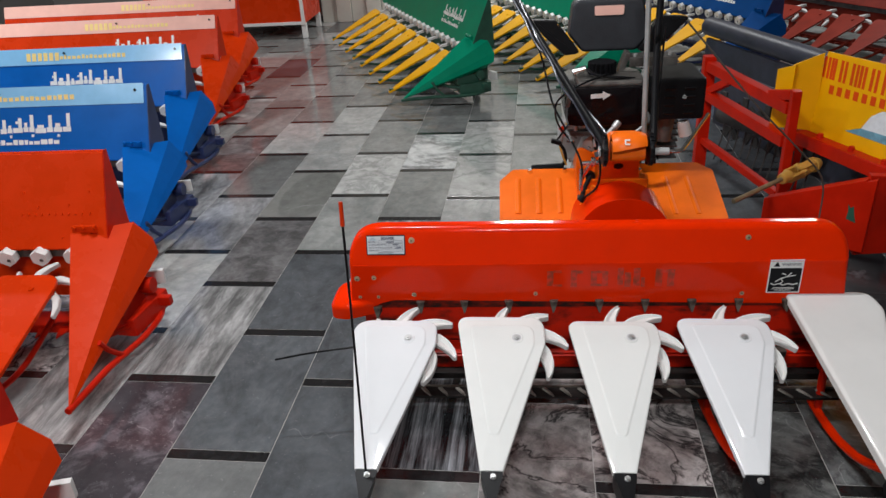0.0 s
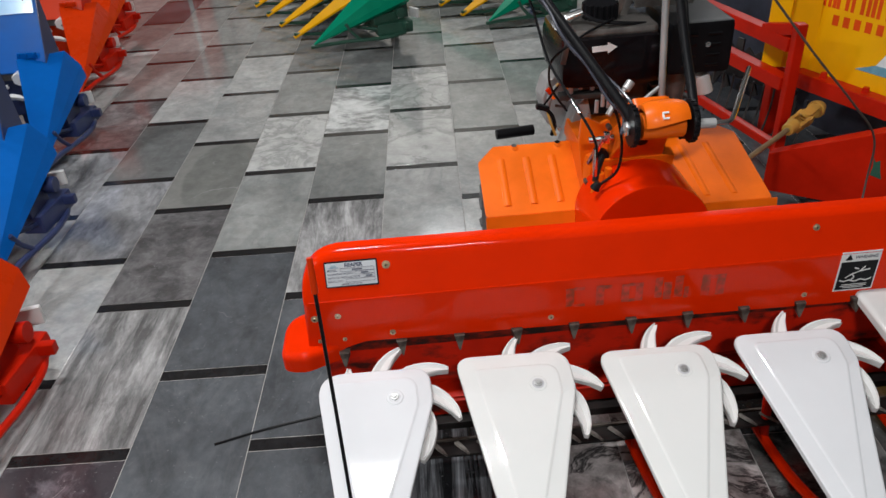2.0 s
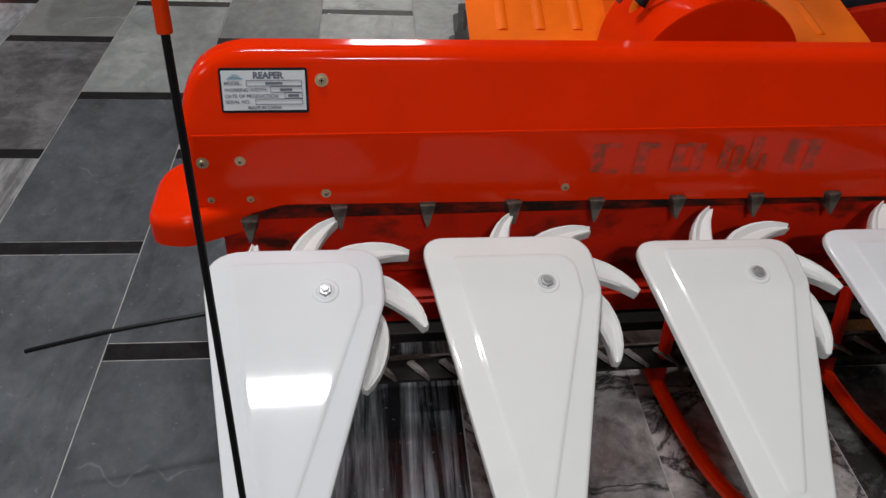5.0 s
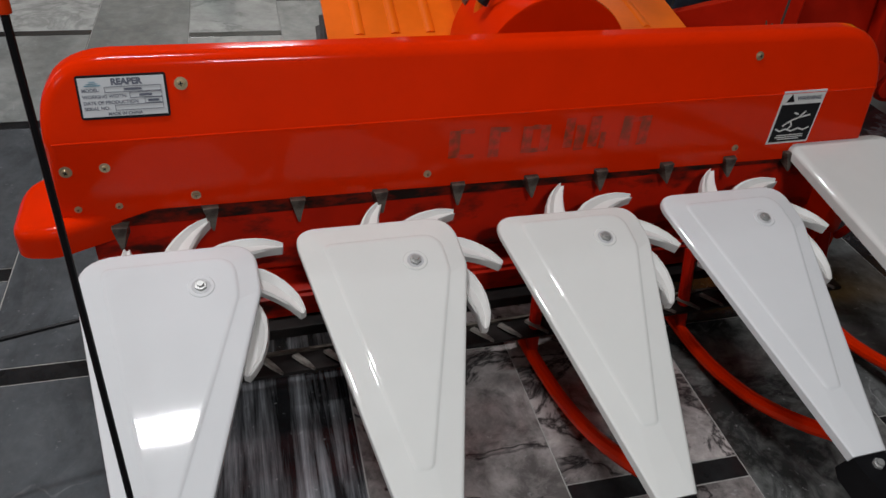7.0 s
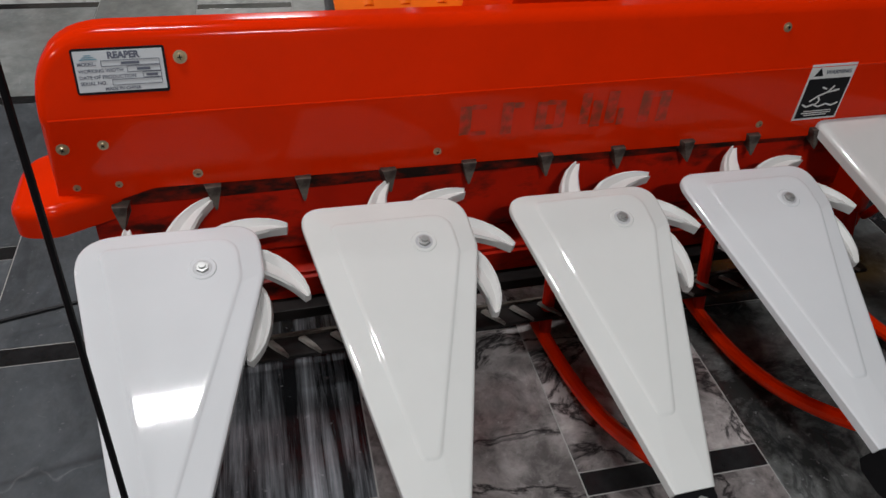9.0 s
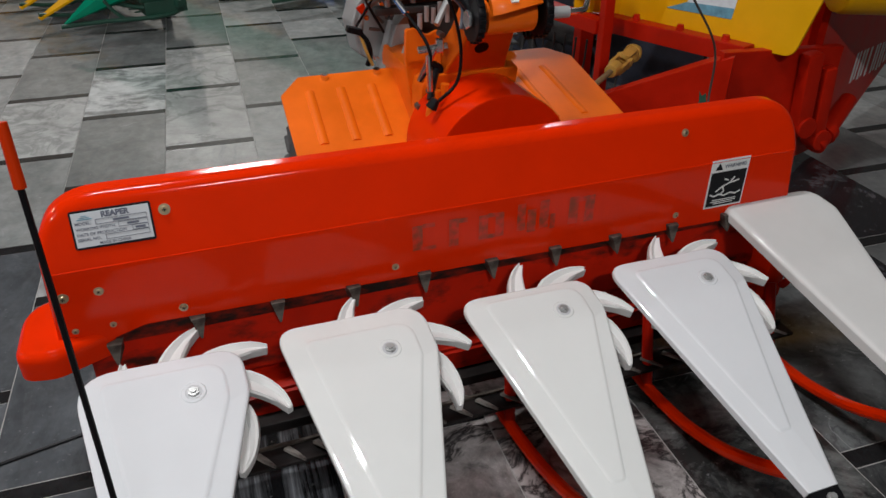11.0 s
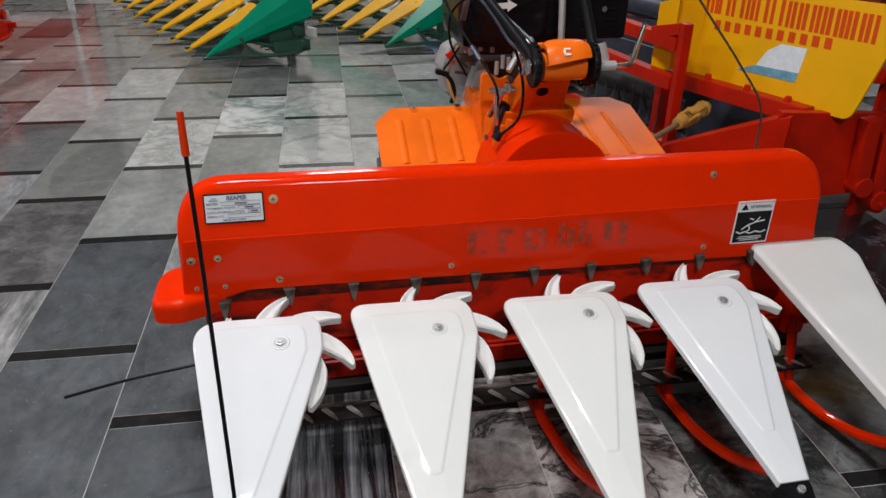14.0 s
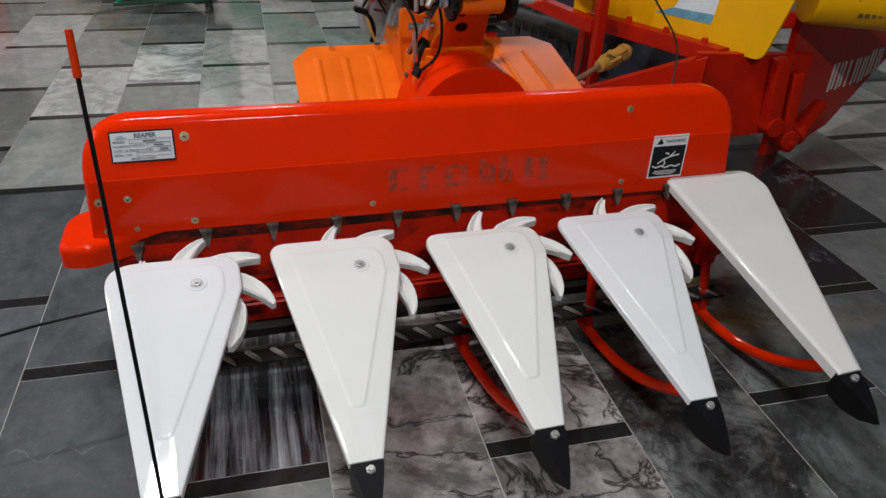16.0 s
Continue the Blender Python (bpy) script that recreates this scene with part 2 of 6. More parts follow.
def rounded(poly, rad, n=6):
    """The outline poly with each corner rounded by rad (one number or a list)."""
    out = []
    N = len(poly)
    for i, p in enumerate(poly):
        r = rad[i] if isinstance(rad, (list, tuple)) else rad
        p, a, b = Vector(p), Vector(poly[i - 1]), Vector(poly[(i + 1) % N])
        if r <= 0:
            out.append(p)
            continue
        u, v = (a - p).normalized(), (b - p).normalized()
        half = u.angle(v) / 2
        d = min(r / math.tan(half), 0.48 * min((a - p).length, (b - p).length))
        s, e = p + u * d, p + v * d
        for k in range(n + 1):
            t = k / n
            out.append((1 - t) ** 2 * s + 2 * t * (1 - t) * p + t * t * e)
    return out


def plate(bm, poly, thick, m=None, bev=0.0, seg=2):
    """A flat outline in x, y made into a plate from z = -thick to 0, its upper edge rounded, placed by m."""
    t = bmesh.new()
    f = t.faces.new([t.verts.new((p[0], p[1], 0)) for p in poly])
    if f.normal.z < 0:
        f.normal_flip()
    f.normal_update()
    g = bmesh.ops.extrude_face_region(t, geom=[f])
    bmesh.ops.translate(t, vec=(0, 0, -thick), verts=[v for v in g["geom"] if isinstance(v, bmesh.types.BMVert)])
    bmesh.ops.recalc_face_normals(t, faces=t.faces)
    if bev:
        es = [e for e in t.edges if all(abs(v.co.z) < 1e-6 for v in e.verts)]
        bmesh.ops.bevel(t, geom=es, offset=bev, segments=seg, profile=0.6, affect="EDGES")
    if m:
        t.transform(m)
    merge(bm, t)
    return bm


def frame3(o, x, y):
    """A pose with origin o whose x and y axes go along x and y."""
    x = Vector(x).normalized()
    z = x.cross(Vector(y)).normalized()
    y = z.cross(x)
    return Matrix(((x.x, y.x, z.x, o[0]), (x.y, y.y, z.y, o[1]), (x.z, y.z, z.z, o[2]), (0, 0, 0, 1)))


def bolt(name, o, axis, r, mat, parent, label=""):
    """A pan-head screw with a washer and a cross recess ring."""
    o, axis = Vector(o), Vector(axis).normalized()
    bm = B()
    rod(bm, o - axis * 0.002, o + axis * 0.0012, r, seg=16)
    rod(bm, o, o + axis * r * 0.55, r * 0.74, r * 0.5, 12)
    ob = part(name, bm, mat, parent, label)
    return ob


def letters(name, text, size, m, mat, parent, bold=0.0):
    """Built-in font as a flat mesh with its lower left corner at m's origin."""
    cu = bpy.data.curves.new(name, "FONT")
    cu.body, cu.size, cu.extrude, cu.offset = text, size, 0.0002, bold
    tmp = bpy.data.objects.new(name, cu)
    scene.collection.objects.link(tmp)
    me = bpy.data.meshes.new_from_object(tmp.evaluated_get(bpy.context.evaluated_depsgraph_get()))
    bpy.data.objects.remove(tmp)
    me.transform(m)
    me.materials.clear()
    me.materials.append(mat)
    ob = new(name, me)
    ob.parent = parent
    return ob


def again(ob, parent):
    """One more of a part, on the same mesh, under the given thing or part."""
    d = ob.copy()
    scene.collection.objects.link(d)
    d.parent = parent
    return d


def bars(name, rects, m, mat, parent, label="", thick=0.0006):
    """Plain bars in the plane of m: rows of x, y, width, height."""
    bm = B()
    for x, y, w, h in rects:
        plate(bm, [(x, y), (x + w, y), (x + w, y + h), (x, y + h)], thick)
    return part(name, bm, mat, parent, label, flat=True, m=m @ Matrix.Translation((0, 0, thick)))


# ---- the room ----
def room():
    x0, x1, y0, y1 = -5.2, 5.6, -4.6, 7.2
    bm = box(B(), ((x0 + x1) / 2, (y0 + y1) / 2, -0.0514), (x1 - x0 + 0.4, y1 - y0 + 0.4, 0.1))
    tagged(part("floor", bm, GROUT), "marble tiled showroom floor with black strips", "floor", kind="structure")
    bm = box(B(), ((x0 + x1) / 2, (y0 + y1) / 2, CEIL + 0.1), (x1 - x0 + 0.4, y1 - y0 + 0.4, 0.12))
    tagged(part("ceiling", bm, CEILM), "plain white painted ceiling", "ceiling", kind="structure")
    for n, c, s in (("wall_north", ((x0 + x1) / 2, y1 + 0.1, CEIL / 2), (x1 - x0 + 0.4, 0.2, CEIL + 0.12)),
                    ("wall_south", ((x0 + x1) / 2, y0 - 0.1, CEIL / 2), (x1 - x0 + 0.4, 0.2, CEIL + 0.12)),
                    ("wall_west", (x0 - 0.1, (y0 + y1) / 2, CEIL / 2), (0.2, y1 - y0, CEIL + 0.12)),
                    ("wall_east", (x1 + 0.1, (y0 + y1) / 2, CEIL / 2), (0.2, y1 - y0, CEIL + 0.12))):
        tagged(part(n, box(B(), c, s), WALL), "plain grey painted wall", "wall", kind="structure")


room()


def ceiling_light(x, y, power):
    th = thing("ceiling_light", pose(x, y, CEIL), "white rectangular ceiling light", "ceiling light", "ceiling lights")
    part("housing", box(B(), (0, 0, -0.012), (0.70, 0.22, 0.10), 0.008), CEILM, th)
    la = bpy.data.lights.new("lamp", "AREA")
    la.shape, la.size, la.size_y, la.energy, la.color = "RECTANGLE", 0.62, 0.10, power, (0.96, 0.98, 1.0)
    ob = new("lamp", la)
    ob.matrix_basis = pose(x, y, CEIL - 0.068)


for x, y, power in LAMPS:
    ceiling_light(x, y, power)


# ---- the white-fingered reaper header ----
SLOPE = 0.28                                   # fall of the divider plates towards the front
UP = Vector((0, -SLOPE, 1)).normalized()
FWD = Vector((0, -1, -SLOPE)).normalized()
DIV0 = 0.299                                   # height of the divider plates at their bolts


def on_div(x, y, off=0.0):
    """A place on the divider plates' plane, off metres above it."""
    return Vector((x, y, DIV0 + SLOPE * y)) + UP * off


def div_pose(x, y=0.0, off=0.0):
    return frame3(on_div(x, y, off), (1, 0, 0), -FWD)


def panel_y(z):
    return 0.152 if z < 0.445 else 0.152 + (z - 0.445) * 0.29


def face_pose(x, z, off=0.0):
    """A pose on the shield's front face: x along it, y up it, z out of it."""
    s = 0.0 if z < 0.445 else 0.29
    n = Vector((0, -1, s)).normalized()
    return frame3(Vector((x, panel_y(z), z)) + n * off, (1, 0, 0), (0, s, 1))


def star_wheel(x, turn, parent):
    m = div_pose(x, 0.0, -0.032) @ pose(0, 0, 0, 0, 0, turn)
    bm = B()
    rod(bm, (0, 0, -0.012), (0, 0, 0.014), 0.034, seg=20, bev=0.003)
    wheel = part("star_wheel", bm, OFFW, parent, "white plastic star wheel", m=m)
    for k in range(7):
        a = pose(0, 0, 0, 0, 0, k * 360 / 7)
        # a curved, tapering finger with a raised rim
        mid = [Vector((r * math.cos(radians(b)), r * math.sin(radians(b)), 0)) for r, b in ((0.030, 66), (0.044, 57), (0.057, 49), (0.069, 41.5), (0.080, 34.5), (0.091, 27), (0.102, 20.5), (0.112, 15), (0.122, 10), (0.131, 5), (0.138, 1.5))]
        wid = (0.018, 0.0188, 0.0195, 0.0194, 0.0190, 0.0177, 0.0160, 0.0138, 0.0112, 0.0080, 0.0046)
        ways = [(mid[min(i + 1, 10)] - mid[max(i - 1, 0)]).normalized() for i in range(11)]
        side = [Vector((-d.y, d.x, 0)) for d in ways]
        bm = B()
        rows = []
        for p, s, w in zip(mid, side, wid):
            rows.append([bm.verts.new((*(p + s * w * f).xy, z)) for f, z in ((0.86, -0.010), (1.0, -0.002), (0.88, 0.0075), (0.62, 0.0085), (0.12, 0.0025), (-0.45, 0.0045), (-0.80, 0.0075), (-1.0, 0.004), (-0.9, -0.010))])
        for u, v in zip(rows, rows[1:]):
            for i in range(9):
                bm.faces.new((u[i], u[(i + 1) % 9], v[(i + 1) % 9], v[i]))
        bm.faces.new(rows[0][::-1]), bm.faces.new(rows[-1])
        part("finger", bm, OFFW, wheel, m=m @ a)


def inset(poly, d):
    """The outline with each side i (from corner i to the next) moved inwards by d[i]; it runs clockwise."""
    P = [Vector(p) for p in poly]
    N = len(P)
    lines = []
    for i in range(N):
        t = (P[(i + 1) % N] - P[i]).normalized()
        lines.append((P[i] + Vector((t.y, -t.x)) * d[i], t))
    out = []
    for i in range(N):
        (p, t), (q, u) = lines[i - 1], lines[i]
        w = t.x * u.y - t.y * u.x
        k = ((q - p).x * u.y - (q - p).y * u.x) / w
        out.append(p + t * k)
    return out


def pan(rings, m):
    """A pressed sheet lofted through outlines of as many points each, with its height for each; closed at both ends."""
    bm = bmesh.new()
    ease = lambda y: 1.0 - 0.75 * min(1.0, max(0.0, (-0.27 - y) / 0.11))
    rows = [[bm.verts.new((p[0], p[1], z * ease(p[1]) if z > -0.015 else z)) for p in poly] for poly, z in rings]
    for a, b in zip(rows, rows[1:]):
        for k in range(len(a)):
            bm.faces.new((a[k], a[(k + 1) % len(a)], b[(k + 1) % len(a)], b[k]))
    bm.faces.new(rows[0][::-1]), bm.faces.new(rows[-1])
    bm.transform(m)
    return bm


def divider(x, parent, plastic, last=False, top=0.07):
    m = div_pose(x, 0.0)
    k = math.hypot(1, SLOPE)
    if last:
        out = [(-0.160, 0.166), (0.064, 0.162), (0.084, 0.100), (-0.033, -0.386), (-0.086, -0.388)]
        rad = [0.012, 0.045, 0.04, 0.002, 0.002]
    else:
        out = [(-0.168, top + 0.003), (0.076, top - 0.002), (0.078, -0.010), (-0.036, -0.386), (-0.091, -0.386)]
        rad = [0.032, 0.075, 0.05, 0.002, 0.002] if x > 0.1 else [0.055, 0.075, 0.05, 0.002, 0.002]
    out = [(a, b * k) for a, b in out]

    def ring(poly, radii, d, z, end=0.1):
        # the cut front end keeps its place; the other sides draw in
        return rounded(inset(poly, [d, d, d, d * end, d]), [max(r - d, 0.0012) for r in radii], 8), z

    if last:
        rings = [ring(out, rad, 0, -0.024), ring(out, rad, 0, -0.012)] + [ring(out, rad, d, z) for d, z in ((0.0008, -0.0080), (0.003, -0.0040), (0.007, -0.0012), (0.013, 0.0))]
    else:
        # pressed field inside a margin that falls away to the rolled edge
        inner = [(-0.130, 0.048 * k), (0.049, 0.046 * k), (0.050, -0.02 * k), (-0.046, -0.296 * k), (-0.072, -0.296 * k)]
        irad = [0.014, 0.055, 0.04, 0.012, 0.012]
        rings = [ring(out, rad, 0, -0.0155), ring(out, rad, 0, -0.0095)] + [ring(out, rad, d, z) for d, z in ((0.0008, -0.0075), (0.0026, -0.0058), (0.0055, -0.0046))]
        rings += [ring(inner, irad, d, z, 1.0) for d, z in ((0.0, -0.0018), (0.0022, -0.0002), (0.0044, 0.0009), (0.008, 0.0012))]
    div = part("divider", pan(rings, m), plastic, parent, "plain pale plastic end divider" if last else "white plastic crop divider with pressed rib")
    if not last:
        bm = B()
        rod(bm, on_div(x, 0, 0.0008), on_div(x, 0, 0.0024), 0.0185, 0.0168, 28)
        ws = part("washer", bm, plastic, div)
        # flat grey disc in place of the dimple's shaded hollow
        part("dish", rod(B(), on_div(x, 0, 0.001), on_div(x, 0, 0.0027), 0.0132, 0.0122, 24), DIMPLE_SHADE, ws)
        bm = B()
        rod(bm, on_div(x, 0, 0.001), on_div(x, 0, 0.0065), 0.0088, seg=6, bev=0.001)
        rod(bm, on_div(x, 0, 0.005), on_div(x, 0, 0.0095), 0.0052, 0.0042, seg=12)
        part("bolt", bm, NUT, div, "bright steel hex bolt")
    # black keel tip that carries on from the plate's cut end
    bm = B()
    up = [(-0.037, -0.383, -0.0045), (-0.037, -0.396, -0.0045), (-0.044, -0.425, -0.0055), (-0.054, -0.458, -0.009), (-0.064, -0.486, -0.016), (-0.071, -0.458, -0.009), (-0.079, -0.425, -0.0055), (-0.088, -0.396, -0.0045), (-0.088, -0.383, -0.0045)]
    lo = [(-0.048, -0.383, -0.046), (-0.048, -0.396, -0.054), (-0.054, -0.425, -0.058), (-0.060, -0.458, -0.046), (-0.065, -0.482, -0.024), (-0.072, -0.458, -0.046), (-0.080, -0.425, -0.058), (-0.088, -0.396, -0.054), (-0.088, -0.383, -0.046)]
    a = [bm.verts.new((p, q * k, r)) for p, q, r in up]
    b = [bm.verts.new((p, q * k, r)) for p, q, r in lo]
    for i in range(9):
        bm.faces.new((a[i], b[i], b[(i + 1) % 9], a[(i + 1) % 9]))
    bm.faces.new(a), bm.faces.new(b[::-1])
    bmesh.ops.bevel(bm, geom=[e for e in bm.edges if e.calc_face_angle(0) > 0.75], offset=0.0016, segments=2, affect="EDGES")
    tip = part("tip", bm, BLACK, div, "black pointed keel tip", m=m)
    bm = B()
    rod(bm, (-0.059, -0.400 * k, -0.006), (-0.059, -0.400 * k, -0.0005), 0.0078, seg=6, bev=0.0008)
    rod(bm, (-0.059, -0.400 * k, -0.001), (-0.059, -0.400 * k, 0.004), 0.0048, seg=10)
    part("tip_bolt", bm, NUT, tip, "bright steel bolt", m=m)
    # arm from the cutter frame that carries the plate
    bm = B()
    tube(bm, [(x - 0.02, 0.09, 0.16), (x - 0.03, 0.02, 0.235), (x - 0.055, -0.20, 0.195), (x - 0.06, -0.36, 0.165)], 0.008, 8)
    part("arm", bm, RED2, div, "red steel carrying arm")


def skid(x, parent):
    """Bent red tube that slides on the floor, with its upright."""
    bm = B()
    tube(bm, [(x - 0.024, 0.085, 0.058), (x - 0.016, 0.045, 0.036), (x - 0.004, -0.05, 0.027), (x, -0.13, 0.042), (x + 0.001, -0.20, 0.070), (x + 0.003, -0.275, 0.113), (x + 0.002, -0.345, 0.166)], 0.0120, 10)
    s = part("skid", bm, RED, parent, "bent red tubular skid")
    bm = B()
    rod(bm, (x - 0.013, 0.030, 0.033), (x + 0.014, 0.100, 0.165), 0.011, seg=10)
    part("upright", bm, RED2, s)


def reaper_header():
    th = thing("reaper_header", pose(0.5, 0.15, 0), "red reaper header with white crop dividers", "reaper")
    inv = pose(-0.5, -0.15, 0)
    made = []

    def P(name, bm, mat, parent=None, label="", **k):
        o = part(name, bm, mat, None, label, **k)
        o.parent = parent or th
        made.append(o)
        return o

    # shield: a folded sheet with rolled edges
    out = [(-0.186, 0.298), (-0.145, 0.3045), (-0.058, 0.3305), (1.205, 0.309), (1.193, 0.544), (-0.176, 0.553)]
    out = rounded(out, [0.012, 0.05, 0.06, 0.012, 0.095, 0.10], 10)
    bm = bmesh.new()
    f = bm.faces.new([bm.verts.new((p[0], 0, p[1])) for p in out])
    for zz in (0.437, 0.445, 0.453):
        bmesh.ops.bisect_plane(bm, geom=bm.verts[:] + bm.edges[:] + bm.faces[:], plane_co=(0, 0, zz), plane_no=(0, 0, 1))
    g = bmesh.ops.extrude_face_region(bm, geom=bm.faces[:])
    bmesh.ops.translate(bm, vec=(0, 0.034, 0), verts=[v for v in g["geom"] if isinstance(v, bmesh.types.BMVert)])
    bmesh.ops.recalc_face_normals(bm, faces=bm.faces)
    rim = [e for e in bm.edges if all(abs(v.co.y) < 1e-6 for v in e.verts) and any(abs(fc.normal.y) < 0.5 for fc in e.link_faces) and max(v.co.z for v in e.verts) > 0.35]
    bmesh.ops.bevel(bm, geom=rim, offset=0.016, segments=6, profile=0.5, affect="EDGES")
    for v in bm.verts:
        v.co.y += panel_y(v.co.z)
    shield = P("shield", bm, RED, None, "glossy red folded sheet-metal shield")

    # raised crease along the fold
    P("crease", rod(B(), (-0.168, panel_y(0.4455) + 0.0004, 0.4455), (1.186, panel_y(0.4455) + 0.0004, 0.4455), 0.0016, seg=8), RED, shield)

    # pan-head screws
    for x, z, r in ((0.005, 0.515, 0.0105), (-0.160, 0.404, 0.010), (-0.110, 0.406, 0.0085), (0.003, 0.349, 0.0085), (0.354, 0.349, 0.0075),
                    (0.926, 0.345, 0.0075), (0.928, 0.510, 0.009), (-0.157, 0.342, 0.006), (-0.103, 0.342, 0.006)):
        m = face_pose(x, z)
        sc = bolt("screw", m.translation, m.to_3x3().col[2], r * 0.84, ZINC, shield, "yellow zinc cross-head screw")
        made.append(sc)
        h = r * 0.84
        made.append(bars("cross_slot", [(-h * 0.36, -h * 0.08, h * 0.72, h * 0.16), (-h * 0.08, h * 0.085, h * 0.16, h * 0.275), (-h * 0.08, -h * 0.36, h * 0.16, h * 0.275)], m @ pose(0, 0, h * 0.55, 0, 0, 31 * len(made)), INK, sc))

    # type plate
    m = face_pose(-0.125, 0.4755, 0.0)
    lab = P("type_plate", plate(B(), rounded([(0, 0), (0.112, -0.001), (0.112, 0.0575), (0, 0.0575)], 0.004, 4), 0.002, m @ pose(0, 0, 0.002)), INK, shield, "silver type plate with black border and print")
    made.append(bars("plate_field", [(0.0030, 0.0030, 0.1060, 0.0513)], m @ pose(0, 0, 0.002), PAPER, lab))
    T = m @ pose(0, 0, 0.0028)
    for txt, x, y, s, bo in (("REAPER", 0.043, 0.0445, 0.0112, 0.0006), ("MODEL:", 0.006, 0.036, 0.0062, 0.0001), ("WORKING WIDTH:", 0.006, 0.0275, 0.0062, 0.0001), ("DATE OF PRODUCTION", 0.006, 0.0195, 0.0062, 0.0001), ("SERIAL NO.", 0.006, 0.012, 0.0062, 0.0001), ("MADE IN CHINA", 0.034, 0.0045, 0.0058, 0.0001)):
        made.append(letters("print", txt, s, T @ pose(x, y, 0), GREYINK, lab, bo))
    fr = []
    for x, y, w, h in ((0.034, 0.0345, 0.070, 0.007), (0.064, 0.0262, 0.040, 0.007), (0.082, 0.0185, 0.022, 0.007), (0.044, 0.0105, 0.060, 0.007)):
        fr += [(x, y, w, 0.0006), (x, y + h, w, 0.0006), (x, y, 0.0006, h), (x + w, y, 0.0006, h)]
    fr += [(0.058, 0.0365, 0.022, 0.003), (0.076, 0.0283, 0.016, 0.003), (0.086, 0.0205, 0.014, 0.003)]
    made.append(bars("print", fr, T, GREYINK, lab))
    made.append(bars("emblem", [(0.010, 0.0435, 0.020, 0.0012), (0.013, 0.0460, 0.014, 0.0009), (0.016, 0.0485, 0.008, 0.0009)], T, PICBLUE, lab))

    # warning sticker
    m = face_pose(0.990, 0.346, 0.0)
    st = P("warning_sticker", plate(B(), [(0, 0), (0.089, 0), (0.089, 0.104), (0, 0.104)], 0.0008, m @ pose(0, 0, 0.0008)), WPRINT, shield, "white and black warning sticker")
    T = m @ pose(0, 0, 0.001)
    made.append(bars("dark_field", [(0.0035, 0.004, 0.082, 0.074)], T, INK, st))
    tri = B()
    plate(tri, [(0.010, 0.083), (0.027, 0.083), (0.0185, 0.098)], 0.0005)
    made.append(part("triangle", tri, INK, st, m=T @ pose(0, 0, 0.0006)))
    made.append(letters("print", "WARNING", 0.0105, T @ pose(0.031, 0.086, 0.0004), GREYINK, st, 0.0002))
    sym = B()
    # a slipping figure over a wavy line
    for a, b in (((0.020, 0.036), (0.034, 0.046)), ((0.034, 0.046), (0.050, 0.052)), ((0.050, 0.052), (0.060, 0.064)), ((0.050, 0.052), (0.072, 0.056)), ((0.034, 0.046), (0.040, 0.036)), ((0.040, 0.036), (0.034, 0.030)), ((0.046, 0.058), (0.036, 0.062)),
                 ((0.008, 0.031), (0.018, 0.026)), ((0.018, 0.026), (0.030, 0.030)), ((0.030, 0.030), (0.042, 0.025)), ((0.042, 0.025), (0.056, 0.030)), ((0.056, 0.030), (0.068, 0.026)), ((0.068, 0.026), (0.080, 0.031))):
        a, b = Vector(a), Vector(b)
        s = (b - a).orthogonal().normalized() * 0.0015
        plate(sym, [a + s, b + s, b - s, a - s], 0.0005)
    made.append(part("symbol", sym, WPRINT, st, "white line pictogram", flat=True, m=T @ pose(0, 0, 0.0012)))
    made.append(bars("print", [(0.016, 0.0165, 0.056, 0.0016), (0.013, 0.0125, 0.060, 0.0016), (0.020, 0.0085, 0.046, 0.0016)], T @ pose(0, 0, 0.0007), WPRINT, st))

    # faded maker's mark: plain worn shapes
    T = face_pose(0.386, 0.370, 0.0002)
    rc = [(0.000, 0.004, 0.018, 0.048), (0.0185, 0.046, 0.022, 0.008), (0.0185, 0.002, 0.024, 0.007),
          (0.066, 0.000, 0.018, 0.054), (0.0845, 0.044, 0.016, 0.009),
          (0.122, 0.003, 0.017, 0.048), (0.1395, 0.044, 0.014, 0.008), (0.1395, 0.002, 0.014, 0.008), (0.154, 0.003, 0.016, 0.048),
          (0.196, 0.006, 0.016, 0.054), (0.216, 0.000, 0.017, 0.046), (0.240, 0.004, 0.018, 0.056), (0.262, 0.000, 0.010, 0.030),
          (0.300, 0.000, 0.019, 0.056), (0.3195, 0.044, 0.013, 0.009), (0.333, 0.000, 0.019, 0.054)]
    for r in rc:
        made.append(bars("faded_mark", [r], T @ pose(0, 0, 0.00025 * (len(made) % 7)), GHOST, shield, "faded dark print worn off", thick=0.0003))

    # end housings of the chain drive
    bm = B()
    o = rounded([(-0.246, 0.128), (-0.246, 0.285), (-0.06, 0.285), (-0.06, 0.190), (-0.108, 0.156), (-0.192, 0.118)], [0.07, 0.08, 0.02, 0.01, 0.03, 0.05], 10)
    plate(bm, o, 0.046, pose(0, 0, 0.331), 0.019, 5)
    P("end_housing", bm, RED, None, "rounded red chain housing")
    # back plate below the shield, slots for the two chains, lower rail
    # the plate's darker red includes the shade of its recess
    bm = B()
    prof = [(0.162, 0.333), (0.154, 0.190), (0.178, 0.186), (0.178, 0.170), (0.134, 0.167), (0.120, 0.160), (0.122, 0.108), (0.20, 0.108), (0.20, 0.345)]
    m = Matrix(((0, 0, 1, 0), (1, 0, 0, 0), (0, 1, 0, 0), (0, 0, 0, 1)))
    plate(bm, prof, 1.335, m @ pose(0, 0, 1.185))
    bmesh.ops.bevel(bm, geom=[e for e in bm.edges if abs(e.verts[0].co.x - e.verts[1].co.x) > 1], offset=0.006, segments=2, affect="EDGES")
